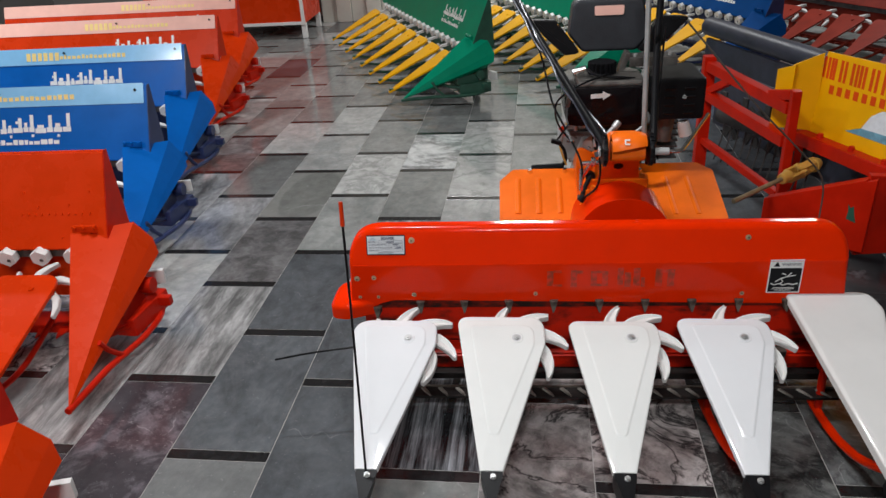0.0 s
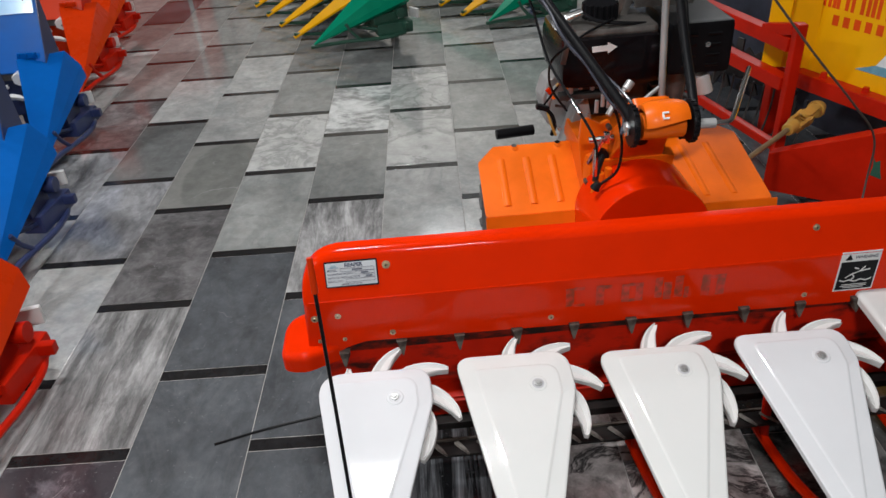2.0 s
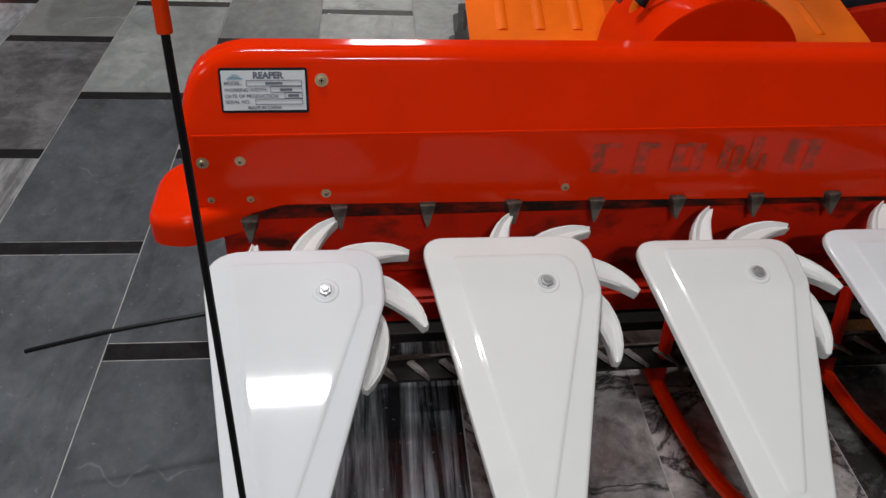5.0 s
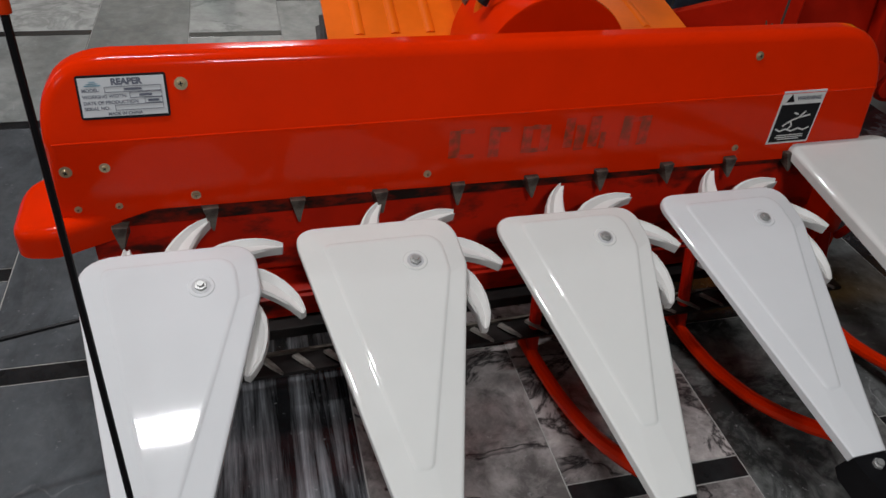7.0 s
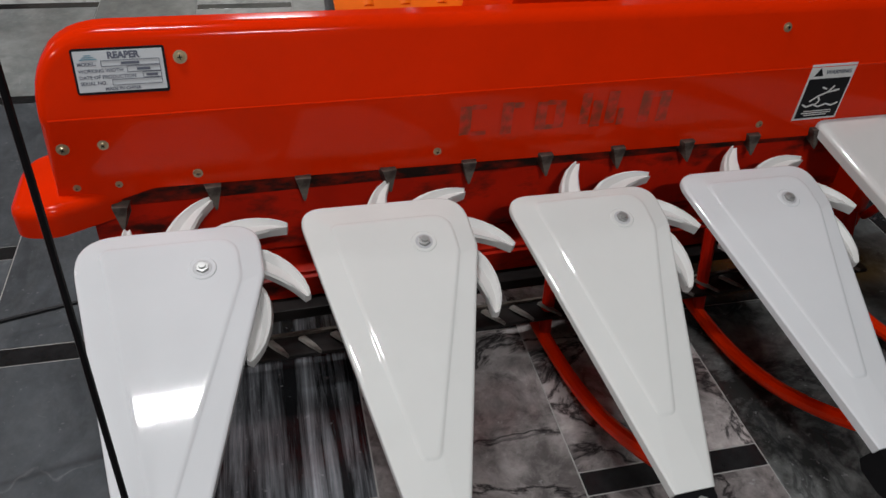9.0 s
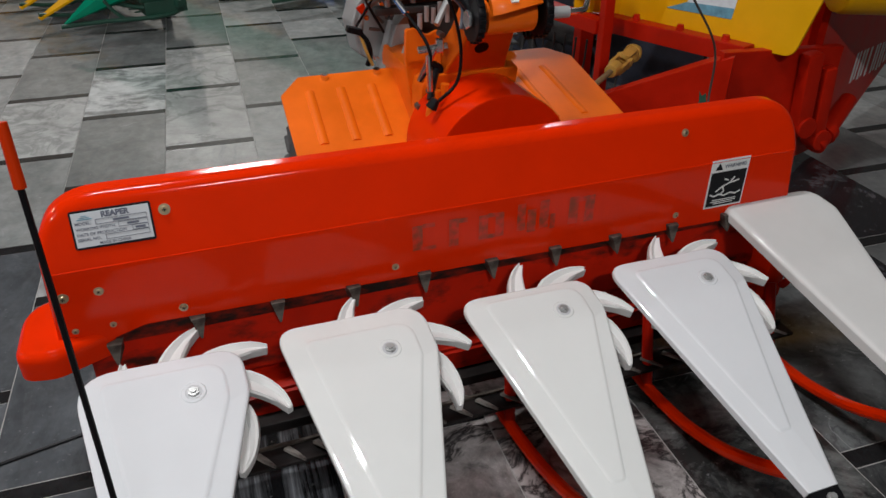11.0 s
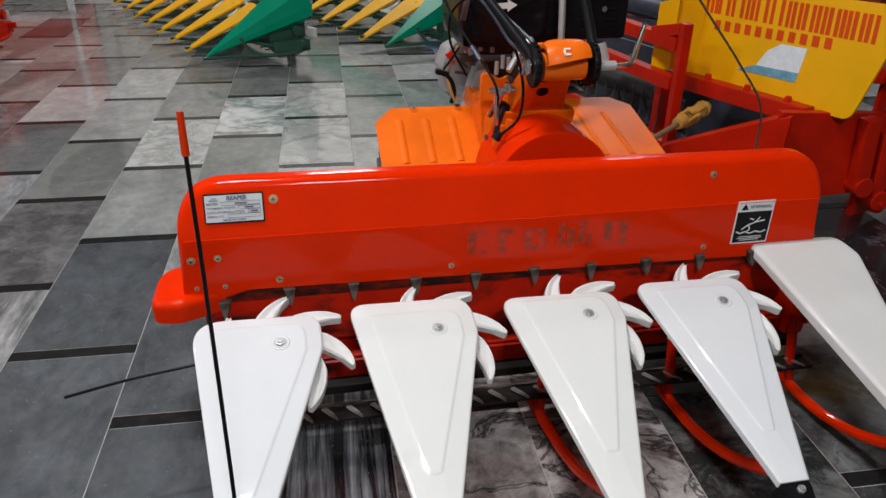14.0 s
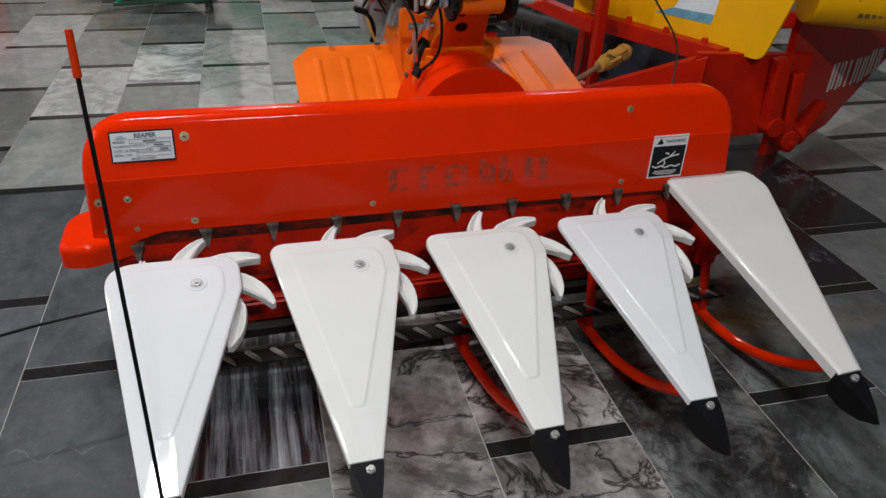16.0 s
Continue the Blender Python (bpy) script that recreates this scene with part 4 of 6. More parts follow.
    # control cables
    for pts in ([(0.495, 0.37, 0.60), (0.493, 0.38, 0.66), (0.455, 0.46, 0.73), (0.415, 0.54, 0.80), (0.385, 0.62, 0.92), (0.33, 0.70, 1.05)],
                [(0.505, 0.36, 0.555), (0.540, 0.345, 0.60), (0.543, 0.35, 0.68), (0.515, 0.38, 0.77), (0.44, 0.50, 0.90), (0.35, 0.65, 1.03)],
                [(0.50, 0.70, 0.60), (0.44, 0.62, 0.70), (0.432, 0.58, 0.78), (0.475, 0.56, 0.825), (0.53, 0.60, 0.840), (0.60, 0.66, 0.845)],
                [(0.688, 0.33, 0.70), (0.696, 0.36, 0.765), (0.730, 0.52, 0.87), (0.768, 0.70, 0.985)]):
        P("cable", tube(B(), pts, 0.0032, 8), BLACK, hb, "black control cable")
    ends = [Vector(v) for v in ((0.541, 0.318, 0.748), (0.45, 0.478, 0.875), (0.36, 0.638, 1.002), (0.27, 0.797, 1.13))]
    way = (ends[-1] - ends[0]).normalized()
    su = way.orthogonal().normalized()
    sv = way.cross(su)
    for ph, tw in ((0.4, 5.0), (2.6, 3.6)):
        pts = [ends[0].lerp(ends[-1], k / 14) + (su * math.cos(ph + tw * k / 14) + sv * math.sin(ph + tw * k / 14)) * (0.0145 + 0.004 * math.sin(k * 1.7)) for k in range(15)]
        pts = [ends[0] + Vector((-0.012, -0.012, -0.045))] + pts
        P("cable", tube(B(), pts, 0.0036, 8, 4), SHEATH, hb, "dark slate cable bound to the bar")
    for p, q in (((0.494, 0.368, 0.575), (0.494, 0.375, 0.640)), ((0.470, 0.43, 0.705), (0.455, 0.46, 0.730))):
        P("cable_sleeve", rod(B(), p, q, 0.0055, seg=10), CHROME, hb)
    # dark plastic console between the handlebars
    bm = B()
    o = rounded([(0.53, 0.885), (0.705, 0.885), (0.745, 0.93), (0.725, 1.05), (0.50, 1.05), (0.485, 0.94)], 0.025, 5)
    plate(bm, o, 0.10, frame3((0, 0.72, 0), (1, 0, 0), (0, 0.12, 1)), 0.015, 3)
    con = P("console", bm, CONSOLE, None, "black plastic handlebar console")
    for s in (0, 1):
        bm = B()
        o = [(0.355, 1.0), (0.44, 0.995), (0.525, 0.885), (0.47, 0.88), (0.40, 0.945)] if s == 0 else [(0.875, 0.99), (0.775, 0.995), (0.705, 0.885), (0.76, 0.88)]
        plate(bm, rounded(o, 0.012, 4), 0.05, frame3((0, 0.70, 0), (1, 0, 0), (0, 0.12, 1)), 0.008)
        w = P("side_wing", bm, BLACK, con)
        rc = [(0.0, k * 0.012, 0.036 - k * 0.006, 0.005) for k in range(3)]
        made = bars("stripe", rc, inv @ frame3((0.425 if s == 0 else 0.782, 0.815, 0.945), (1, 0, 0), (0, 0.12, 1)), DYEL, w, "gold stripes")
    bm = B()
    plate(bm, rounded([(0.568, 1.0), (0.66, 1.0), (0.662, 1.03), (0.566, 1.03)], 0.006, 3), 0.003, frame3((0, 0.717, 0), (1, 0, 0), (0, 0.12, 1)))
    P("sticker", bm, PINK, con, "pale orange sticker", True)
    # wheels with lugged tyres
    for x in (0.345, 0.83):
        c = Vector((x, 0.66, 0.205))
        bm = B()
        seg = 40
        prof = [(0.11, -0.05), (0.150, -0.068), (0.172, -0.068), (0.182, -0.05), (0.182, 0.05), (0.172, 0.068), (0.150, 0.068), (0.11, 0.05)]
        rings = []
        for k in range(seg):
            a = 2 * math.pi * k / seg
            rings.append([bm.verts.new((c.x + w, c.y + r * math.cos(a), c.z + r * math.sin(a))) for r, w in prof])
        for k in range(seg):
            A, Bq = rings[k], rings[(k + 1) % seg]
            for i in range(len(prof)):
                j = (i + 1) % len(prof)
                bm.faces.new((A[i], A[j], Bq[j], Bq[i]))
        w = P("wheel", bm, RUBBER, None, "lugged black rubber tyre")
        bm = rod(B(), (c.x - 0.045, c.y, c.z), (c.x + 0.045, c.y, c.z), 0.115, seg=32, bev=0.01)
        rod(bm, (c.x - 0.07, c.y, c.z), (c.x + 0.07, c.y, c.z), 0.04, seg=16)
        P("rim", bm, ORANGE, w, "orange wheel rim")
        lug = None
        for k in range(16):
            for d in (-1, 1):
                a = 2 * math.pi * (k + (0.5 if d > 0 else 0)) / 16
                m = inv @ Matrix.Translation((c.x + d * 0.036, c.y, c.z)) @ Matrix.Rotation(a, 4, "X") @ Matrix.Translation((0, 0, 0.184)) @ Matrix.Rotation(d * 0.6, 4, "Z")
                if lug is None:
                    lug = ob = part("lug", box(B(), (0, 0, 0), (0.080, 0.024, 0.045), 0.006), RUBBER, w)
                else:
                    ob = lug.copy()
                    scene.collection.objects.link(ob)
                ob.matrix_basis = m
    bm = rod(B(), (0.345, 0.66, 0.205), (0.83, 0.66, 0.205), 0.025, seg=14)
    P("axle", bm, STEEL, None)
    bm = B()
    box(bm, (0.60, 0.47, 0.36), (0.12, 0.26, 0.10), 0.02)
    P("hitch_block", bm, ORANGE, None)


tractor()


# ---- rows of reaper headers ----
def row_header(m, hood_mat, div_mat, label, strip=None, rim=None, length=1.9, n_div=4, text="white", group="reaper headers in a row", end_mat=None, nuts=True, side_mat=None, text_from=0.30, rivets=False):
    """A reaper header seen from its front: x to its right end, front towards -y, floor at z = 0. Hood, end divider, pointed dividers, star wheels, chain nuts, cutter and skid."""
    th = thing("reaper_header", m, label, "reaper", group)
    end_mat = end_mat or hood_mat
    side_mat = side_mat or hood_mat
    # hood: front sheet leaning back, with a top strip and closed right end
    prof = [(-0.045, 0.355), (0.085, 0.665), (0.105, 0.665), (0.125, 0.36)]
    ax = Matrix(((0, 0, 1, 0), (1, 0, 0, 0), (0, 1, 0, 0), (0, 0, 0, 1)))
    bm = B()
    plate(bm, prof, length, ax)
    bmesh.ops.bevel(bm, geom=[e for e in bm.edges if abs(e.verts[0].co.x - e.verts[1].co.x) > 1], offset=0.006, segments=2, affect="EDGES")
    hood = part("hood", bm, hood_mat, th)
    s = (0.085 + 0.045) / 0.31
    fm = frame3((-length, -0.045, 0.355), (1, 0, 0), (0, s, 1))
    # top strip: its paleness includes the lamps' reflection, put into the base colour
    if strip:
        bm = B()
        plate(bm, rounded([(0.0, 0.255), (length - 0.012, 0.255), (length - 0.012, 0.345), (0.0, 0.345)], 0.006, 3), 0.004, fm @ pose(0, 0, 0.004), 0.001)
        sp = part("top_strip", bm, strip, hood, "pale painted top strip, lamp gloss put into its colour")
        for x in (0.05, 0.70):
            part("bolt", rod(B(), (length - x, 0.315, 0.003), (length - x, 0.315, 0.010), 0.006, seg=8), BLACK, sp, m=fm)
        rc, x = [], length - 0.335
        rng = random.Random(5)
        for k in range(15):
            w = 0.018 + 0.010 * rng.random()
            rc.append((x - w, 0.282, w * 0.8, 0.016 + 0.008 * rng.random()))
            x -= w + 0.003
        for k in range(6):
            rc.append((x - 0.028, 0.276, 0.024, 0.044))
            x -= 0.034
        bars("gold_print", rc, fm @ pose(0, 0, 0.0042), GOLD, sp, "yellow printed characters")
    if text:
        rng = random.Random(11)
        rc, x = [], length - text_from
        for k in range(11):
            w = 0.022 + 0.038 * rng.random()
            b = 0.135 + 0.008 * rng.random()
            rc.append((x - w, b, w * 1.0, 0.022))
            if k % 2 == 0:
                rc.append((x - 0.020, b + 0.0225, 0.017, 0.040 + 0.022 * rng.random()))
            else:
                rc.append((x - w * 0.8, b + 0.0225, w * 0.6, 0.012 + 0.008 * rng.random()))
            if k % 3 == 1:
                rc.append((x - w * 0.6, b - 0.022, 0.012, 0.012))
            if k % 4 == 2:
                rc.append((x - w * 0.7, b + 0.040, 0.012, 0.012))
            x -= w + 0.004
        x = length - text_from - 0.06
        for k in range(13):
            w = 0.016 + 0.016 * rng.random()
            rc.append((x - w, 0.085, w, 0.012 + 0.012 * rng.random()))
            x -= w + 0.005
        bars("white_print", rc, fm @ pose(0, 0, 0.0004), WPRINT, hood, "white painted lettering")
    if rivets:
        for x, y in [(0.055, 0.20), (0.29, 0.20), (0.055, 0.125), (0.16, 0.045), (0.13, 0.155), (0.24, 0.15)] + [(0.06 + 0.024 * k, 0.125) for k in range(1, 11)]:
            part("rivet", rod(B(), (length - x, y, -0.001), (length - x, y, 0.003), 0.0045, 0.003, 8), hood_mat, hood, m=fm)
    # thin sheet added over the hood's end; its darker colour stands for that side's shade
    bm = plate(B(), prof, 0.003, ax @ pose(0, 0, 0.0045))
    part("end_cover", bm, side_mat if side_mat is not hood_mat else RED2, hood, "hood end face in a darker, shaded colour")
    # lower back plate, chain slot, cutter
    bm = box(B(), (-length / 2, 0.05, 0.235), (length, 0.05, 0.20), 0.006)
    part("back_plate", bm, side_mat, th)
    for x in (-0.20, -length + 0.20):
        bm = box(B(), (x, 0.055, 0.070), (0.05, 0.04, 0.140), 0.005)
        box(bm, (x, 0.03, 0.006), (0.07, 0.14, 0.012), 0.003)
        part("foot", bm, rim or RED2, th, "steel foot under the back plate")
    bm = box(B(), (-length / 2, 0.005, 0.335), (length - 0.02, 0.05, 0.035), 0.004)
    part("chain_guide", bm, STEEL, th, "dark steel chain guide")
    bm = box(B(), (-length / 2, -0.06, 0.075), (length, 0.10, 0.03), 0.004)
    bar = part("cutter_bar", bm, rim or RED2, th, "toothed cutter bar")
    tooth = part("tooth", plate(B(), [(-0.02, 0), (0.02, 0), (0.0, -0.06)], 0.006), rim or RED2, bar)
    for k in range(int(length / 0.076)):
        (again(tooth, bar) if k else tooth).matrix_basis = pose(-0.05 - k * 0.076, -0.11, 0.08)
    # end divider: folded sheet wedge
    tl, b1, b2, b3, b4, tip = [Vector(v) for v in ((-0.115, -0.045, 0.418), (0.060, 0.055, 0.413), (0.098, 0.085, 0.335), (0.112, 0.075, 0.280), (0.075, 0.030, 0.235), (0.080, -0.580, 0.104))]
    bm = B()
    rows = [[bm.verts.new(q.lerp(tip, t) + Vector((0, 0, -0.004 * t))) for q in (tl, b1, b2, b3, b4, Vector((-0.110, -0.03, 0.385)))] for t in (0.0, 0.97)]
    for i in range(6):
        bm.faces.new((rows[0][i], rows[0][(i + 1) % 6], rows[1][(i + 1) % 6], rows[1][i]))
    bm.faces.new(rows[0][::-1]), bm.faces.new(rows[1])
    bmesh.ops.bevel(bm, geom=[e for e in bm.edges if e.calc_face_angle(0) > 0.15 and e.calc_length() > 0.03], offset=0.003, segments=1, affect="EDGES")
    ed = part("end_divider", bm, end_mat, th, "folded sheet end divider", flat=True)
    bm = box(B(), (-0.07, -0.03, 0.428), (0.085, 0.012, 0.025), 0.003)
    lip = part("lip", bm, end_mat, ed)
    for x in (-0.10, -0.07, -0.035):
        part("bolt", rod(B(), (x, -0.036, 0.434), (x, -0.044, 0.434), 0.006, seg=8), end_mat, lip)
    bm = B()
    tube(bm, [(0.078, -0.580, 0.098), (0.083, -0.47, 0.094), (0.088, -0.36, 0.090), (0.102, -0.26, 0.084), (0.114, -0.16, 0.078), (0.118, -0.04, 0.080), (0.10, 0.04, 0.095)], 0.011, 8)
    skid = part("skid", bm, rim or RED2, th, "bent tube skid")
    part("strut", tube(B(), [(0.085, -0.36, 0.19), (0.090, -0.33, 0.14), (0.098, -0.28, 0.088)], 0.009, 8), rim or RED2, skid)
    part("strut", tube(B(), [(0.04, -0.30, 0.16), (0.07, -0.16, 0.12), (0.10, -0.02, 0.12)], 0.010, 8), rim or RED2, skid)
    bm = box(B(), (0.068, -0.055, 0.115), (0.085, 0.22, 0.07), 0.010, Matrix.Rotation(-0.12, 4, "Z"))
    box(bm, (0.050, -0.10, 0.175), (0.05, 0.16, 0.06), 0.008)
    box(bm, (0.115, -0.005, 0.130), (0.085, 0.028, 0.034), 0.004)
    rod(bm, (0.06, -0.02, 0.20), (0.115, -0.02, 0.20), 0.030, seg=14, bev=0.004)
    part("skid_bracket", bm, rim or RED2, th, "welded bracket behind the skid")
    bm = box(B(), (0.065, 0.085, 0.175), (0.075, 0.02, 0.055), 0.004, Matrix.Rotation(0.25, 4, "Z"))
    part("guide_block", bm, OFFW, th, "white plastic guide block")
    # pointed dividers, star wheels and chain nuts
    finger = None
    for k in range(n_div):
        x = -0.235 - 0.30 * k
        if x < -length + 0.1:
            break
        d = Vector((0.0, -0.44, -0.20)).normalized()
        o = rounded([(-0.150, 0.06), (0.085, 0.06), (0.012, -0.46), (-0.022, -0.46)], [0.03, 0.05, 0.006, 0.006], 6)
        fm2 = frame3((x + 0.008, -0.17, 0.275), (1, 0, 0), -d)
        bm = plate(B(), o, 0.012, fm2, 0.004)
        dv = part("divider", bm, div_mat, th, "pointed sheet divider")
        part("bolt", rod(B(), (0, 0, 0.0), (0, 0, 0.006), 0.009, seg=8), div_mat, dv, m=fm2)
        bm = tube(B(), [(x, -0.10, 0.12), (x + 0.01, -0.35, 0.07), (x + 0.008, -0.585, 0.10)], 0.010, 8)
        part("arm", bm, rim or RED2, dv)
        wheel = part("star_wheel", rod(B(), (0, 0, -0.042), (0, 0, -0.020), 0.036, seg=16), OFFW, th, "white plastic star wheel", m=fm2)
        mid = [Vector((r * math.cos(radians(b)), r * math.sin(radians(b)))) for r, b in ((0.030, 62), (0.060, 45), (0.088, 29), (0.112, 14), (0.134, 2))]
        wid = (0.013, 0.0135, 0.0125, 0.010, 0.0045)
        side = [Vector((-(mid[min(i + 1, 4)] - mid[max(i - 1, 0)]).y, (mid[min(i + 1, 4)] - mid[max(i - 1, 0)]).x)).normalized() for i in range(5)]
        claw = [p + q * w for p, q, w in zip(mid, side, wid)] + [p - q * w for p, q, w in zip(mid[::-1], side[::-1], wid[::-1])]
        for j in range(6):
            if finger is None:
                finger = ob = part("finger", plate(B(), claw, 0.018, None, 0.003, 1), OFFW, wheel)
            else:
                ob = again(finger, wheel)
            ob.matrix_basis = fm2 @ pose(0, 0, -0.022, 0, 0, 60 * j + 14)
    if nuts:
        nut = None
        for k in range(int((length - 0.12) / 0.12)):
            x = -0.125 - k * 0.12
            if nut is None:
                # a six-sided white block with two dark holes
                bm = rod(B(), (0, 0.006, 0), (0, -0.026, -0.006), 0.033, seg=6, bev=0.003)
                nut = ob = part("chain_block", bm, OFFW, th, "white plastic chain block")
                hole = rod(B(), (-0.008, -0.0255, 0.008), (-0.008, -0.0275, 0.0075), 0.0065, seg=8)
                holes = [part("hole", hole, STEEL, nut), part("hole", rod(B(), (0.009, -0.0265, -0.010), (0.009, -0.0285, -0.0105), 0.0065, seg=8), STEEL, nut)]
            else:
                ob = again(nut, th)
                for d in holes:
                    again(d, ob)
            ob.matrix_basis = pose(x, -0.038, 0.338)
    return th


LEFT = pose(-1.087, 0.50, 0)
orange = row_header(LEFT, ORED, ORED, "orange-red reaper header with white star wheels", n_div=5, text_from=0.46, rivets=True)
copy_thing(orange, pose(-0.862, -0.545, 0, 0, 0, 1))
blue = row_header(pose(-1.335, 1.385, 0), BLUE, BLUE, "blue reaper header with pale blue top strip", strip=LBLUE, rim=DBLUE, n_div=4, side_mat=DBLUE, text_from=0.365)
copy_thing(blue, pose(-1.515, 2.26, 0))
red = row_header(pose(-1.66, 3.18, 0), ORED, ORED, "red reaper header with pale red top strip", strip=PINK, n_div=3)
copy_thing(red, pose(-1.80, 4.00, 0))
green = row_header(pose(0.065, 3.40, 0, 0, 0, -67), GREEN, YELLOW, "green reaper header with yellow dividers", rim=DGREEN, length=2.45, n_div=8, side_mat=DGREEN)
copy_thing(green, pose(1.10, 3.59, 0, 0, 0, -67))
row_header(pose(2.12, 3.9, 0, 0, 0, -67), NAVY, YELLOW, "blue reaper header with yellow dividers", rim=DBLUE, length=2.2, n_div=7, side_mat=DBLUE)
row_header(pose(3.65, 3.05, 0, 0, 0, -63), DRED, DRED, "dark red reaper header with dark red dividers", rim=DRED, length=2.4, n_div=7, nuts=False)


# ---- the towed implement with a yellow board ----
def implement():
    O = pose(1.6, 1.0, 0)
    th = thing("towed_implement", O, "red towed farm implement with a yellow name board", "implement")
    inv = O.inverted()

    def P(name, bm, mat, parent=None, label="", flat=False):
        return part(name, bm, mat, parent or th, label, flat, m=inv)

    u = Vector((0.300, -0.954, 0))                      # along the board, towards the near end
    A = Vector((1.43, 1.444, 0))                        # far end of the board on plan
    n = Vector((-0.954, -0.300, 0))                     # the way it faces

    def bp(s, z, off=0.0):
        return A + u * s + Vector((0, 0, z)) + n * (off - max(0.0, z - 0.40) * 0.12)

    def beam(a, b, w, h, name="beam", mat=RED2, parent=None):
        a, b = Vector(a), Vector(b)
        d = (b - a).normalized()
        m = frame3((a + b) / 2, d, Vector((0, 0, 1)).cross(d) if abs(d.z) < 0.9 else (0, 1, 0))
        bm = box(B(), (0, 0, 0), ((b - a).length, w, h), 0.006)
        bm.transform(m)
        return P(name, bm, mat, parent)

    # yellow board: back face, returned far end
    # C-shaped guard: main board set back, a slanting side and a flange at its far end
    lean = Vector((0, 0, 1)) - n * 0.12
    m = frame3(bp(0.0, 0.400, -0.030), u, lean)
    bd = P("board", plate(B(), rounded([(0.119, 0.005), (0.775, 0.018), (0.850, 0.360), (0.119, 0.330)], [0.004, 0.04, 0.01, 0.004], 6), 0.008, m, 0.002), YELLOW, None, "yellow painted name board")
    a, b = Vector((1.409, 1.335, 0.425)), Vector((1.502, 1.322, 0.425))
    m2 = frame3(a, b - a, (0.12, 0.05, 1))
    w = (b - a).length
    P("board_side", plate(B(), [(0, 0.0), (w + 0.014, -0.01), (w + 0.014, 0.300), (0, 0.255)], 0.008, m2, 0.002), YELLOW, bd)
    a = Vector((1.362, 1.385, 0.415))
    m2 = frame3(a, Vector((1.411, 1.333, 0.415)) - a, (0, 0, 1))
    P("board_end", plate(B(), [(0.0, 0.0), (0.072, 0.01), (0.072, 0.268), (0.0, 0.240)], 0.012, m2, 0.003), YELLOW, bd)
    T = m @ pose(0, 0, 0.0004)
    sk = T @ Matrix(((1, -0.12, 0, 0), (0, 1, 0, 0), (0, 0, 1, 0), (0, 0, 0, 1)))
    rc = []
    x = 0.150
    for w in (0.032, 0.026, 0.010, 0.032, 0.012, 0.032, 0.030, 0.010, 0.034, 0.010, 0.034, 0.032, 0.036, 0.030, 0.034, 0.028, 0.034, 0.032):
        w *= 1.20
        if w > 0.016:
            y = 0.232 + (x - 0.17) * 0.02
            rc += [(x, y, 0.0145, 0.080), (x + w - 0.0150, y, 0.0135, 0.080)]
        x += w + 0.004
    bars("red_lettering", rc, inv @ sk, RPRINT, bd, "red painted lettering")
    bars("red_lettering", [(0.205 + k * 0.0438, 0.180 + k * 0.0022, 0.025, 0.033) for k in range(11)], inv @ sk, RPRINT, bd)
    bm = plate(B(), [(0.325, 0.072), (0.560, 0.082), (0.566, 0.190), (0.47, 0.186), (0.425, 0.155), (0.395, 0.100)], 0.0008, T @ pose(0, 0, 0.0008))
    pic = P("picture", bm, PICWHITE, bd, "pale printed picture", True)
    bm = plate(B(), [(0.325, 0.071), (0.560, 0.081), (0.562, 0.112), (0.395, 0.101)], 0.0006, T @ pose(0, 0, 0.0016))
    P("picture_foot", bm, PICBLUE, pic, "", True)
    # frame: bottom beam, post with top arm, rails to the back
    beam(bp(0.06, 0.388), bp(0.66, 0.405), 0.055, 0.055)
    for s in (0.24, 0.413, 0.576):
        q = bp(s, 0.415 + s * 0.02)
        P("bolt", rod(B(), q, q + Vector((0, 0, 0.018)), 0.014, 0.010, 10), RED2, None)
    beam((1.392, 1.215, 0.0), (1.382, 1.205, 0.618), 0.036, 0.036, "post")
    beam((1.380, 1.225, 0.595), (1.345, 1.36, 0.560), 0.036, 0.04, "arm")
    beam((1.225, 1.90, 0.0), (1.225, 1.90, 0.60), 0.055, 0.055, "post")
    for z, w in ((0.555, 0.06), (0.42, 0.06), (0.19, 0.04)):
        beam((1.225, 1.90, z), (1.382, 1.228, z - 0.015), w * 0.8, w * 0.8, "rail")
    beam((1.228, 1.885, 0.43), (1.275, 1.69, 0.535), 0.035, 0.035, "brace")
    # drawbar: tapering plate towards the tractor
    a0, a1 = Vector((1.254, 1.016, 0.248)), Vector((1.525, 0.752, 0.429))
    d = (a1 - a0)
    m = frame3(a0, (d.x, d.y, 0), (0, 0, 1))
    L = math.hypot(d.x, d.y)
    P("drawbar", plate(B(), [(0, -0.13), (L, -0.10), (L, 0.178), (0, 0.0)], 0.02, m, 0.004), RED2, None, "red steel drawbar plate")
    P("drawbar_flange", plate(B(), [(0, 0), (L, 0), (L, 0.06), (0, 0.05)], 0.008, frame3(a0 + Vector((0, 0, 0.004)), d, (-d.y, d.x, 0)), 0.002), RED2, None)
    bm = B()
    plate(bm, [(0.304, 0.012), (0.338, 0.006), (0.330, 0.030), (0.322, 0.066), (0.312, 0.056), (0.303, 0.070), (0.307, 0.040)], 0.0008)
    P("green_decal", bm, DGREEN, None, "small green decal", True).data.transform(inv @ m @ pose(0, 0, 0.001) @ inv.inverted())
    # yellow universal joint
    a, b = Vector((1.33, 1.055, 0.317)), Vector((1.53, 1.215, 0.325))
    d = (b - a).normalized()
    bm = rod(B(), a - d * 0.30, a + d * 0.02, 0.009, seg=10)
    uj = P("universal_joint", bm, BRASSY, None, "ochre yellow universal joint shaft")
    bm = B()
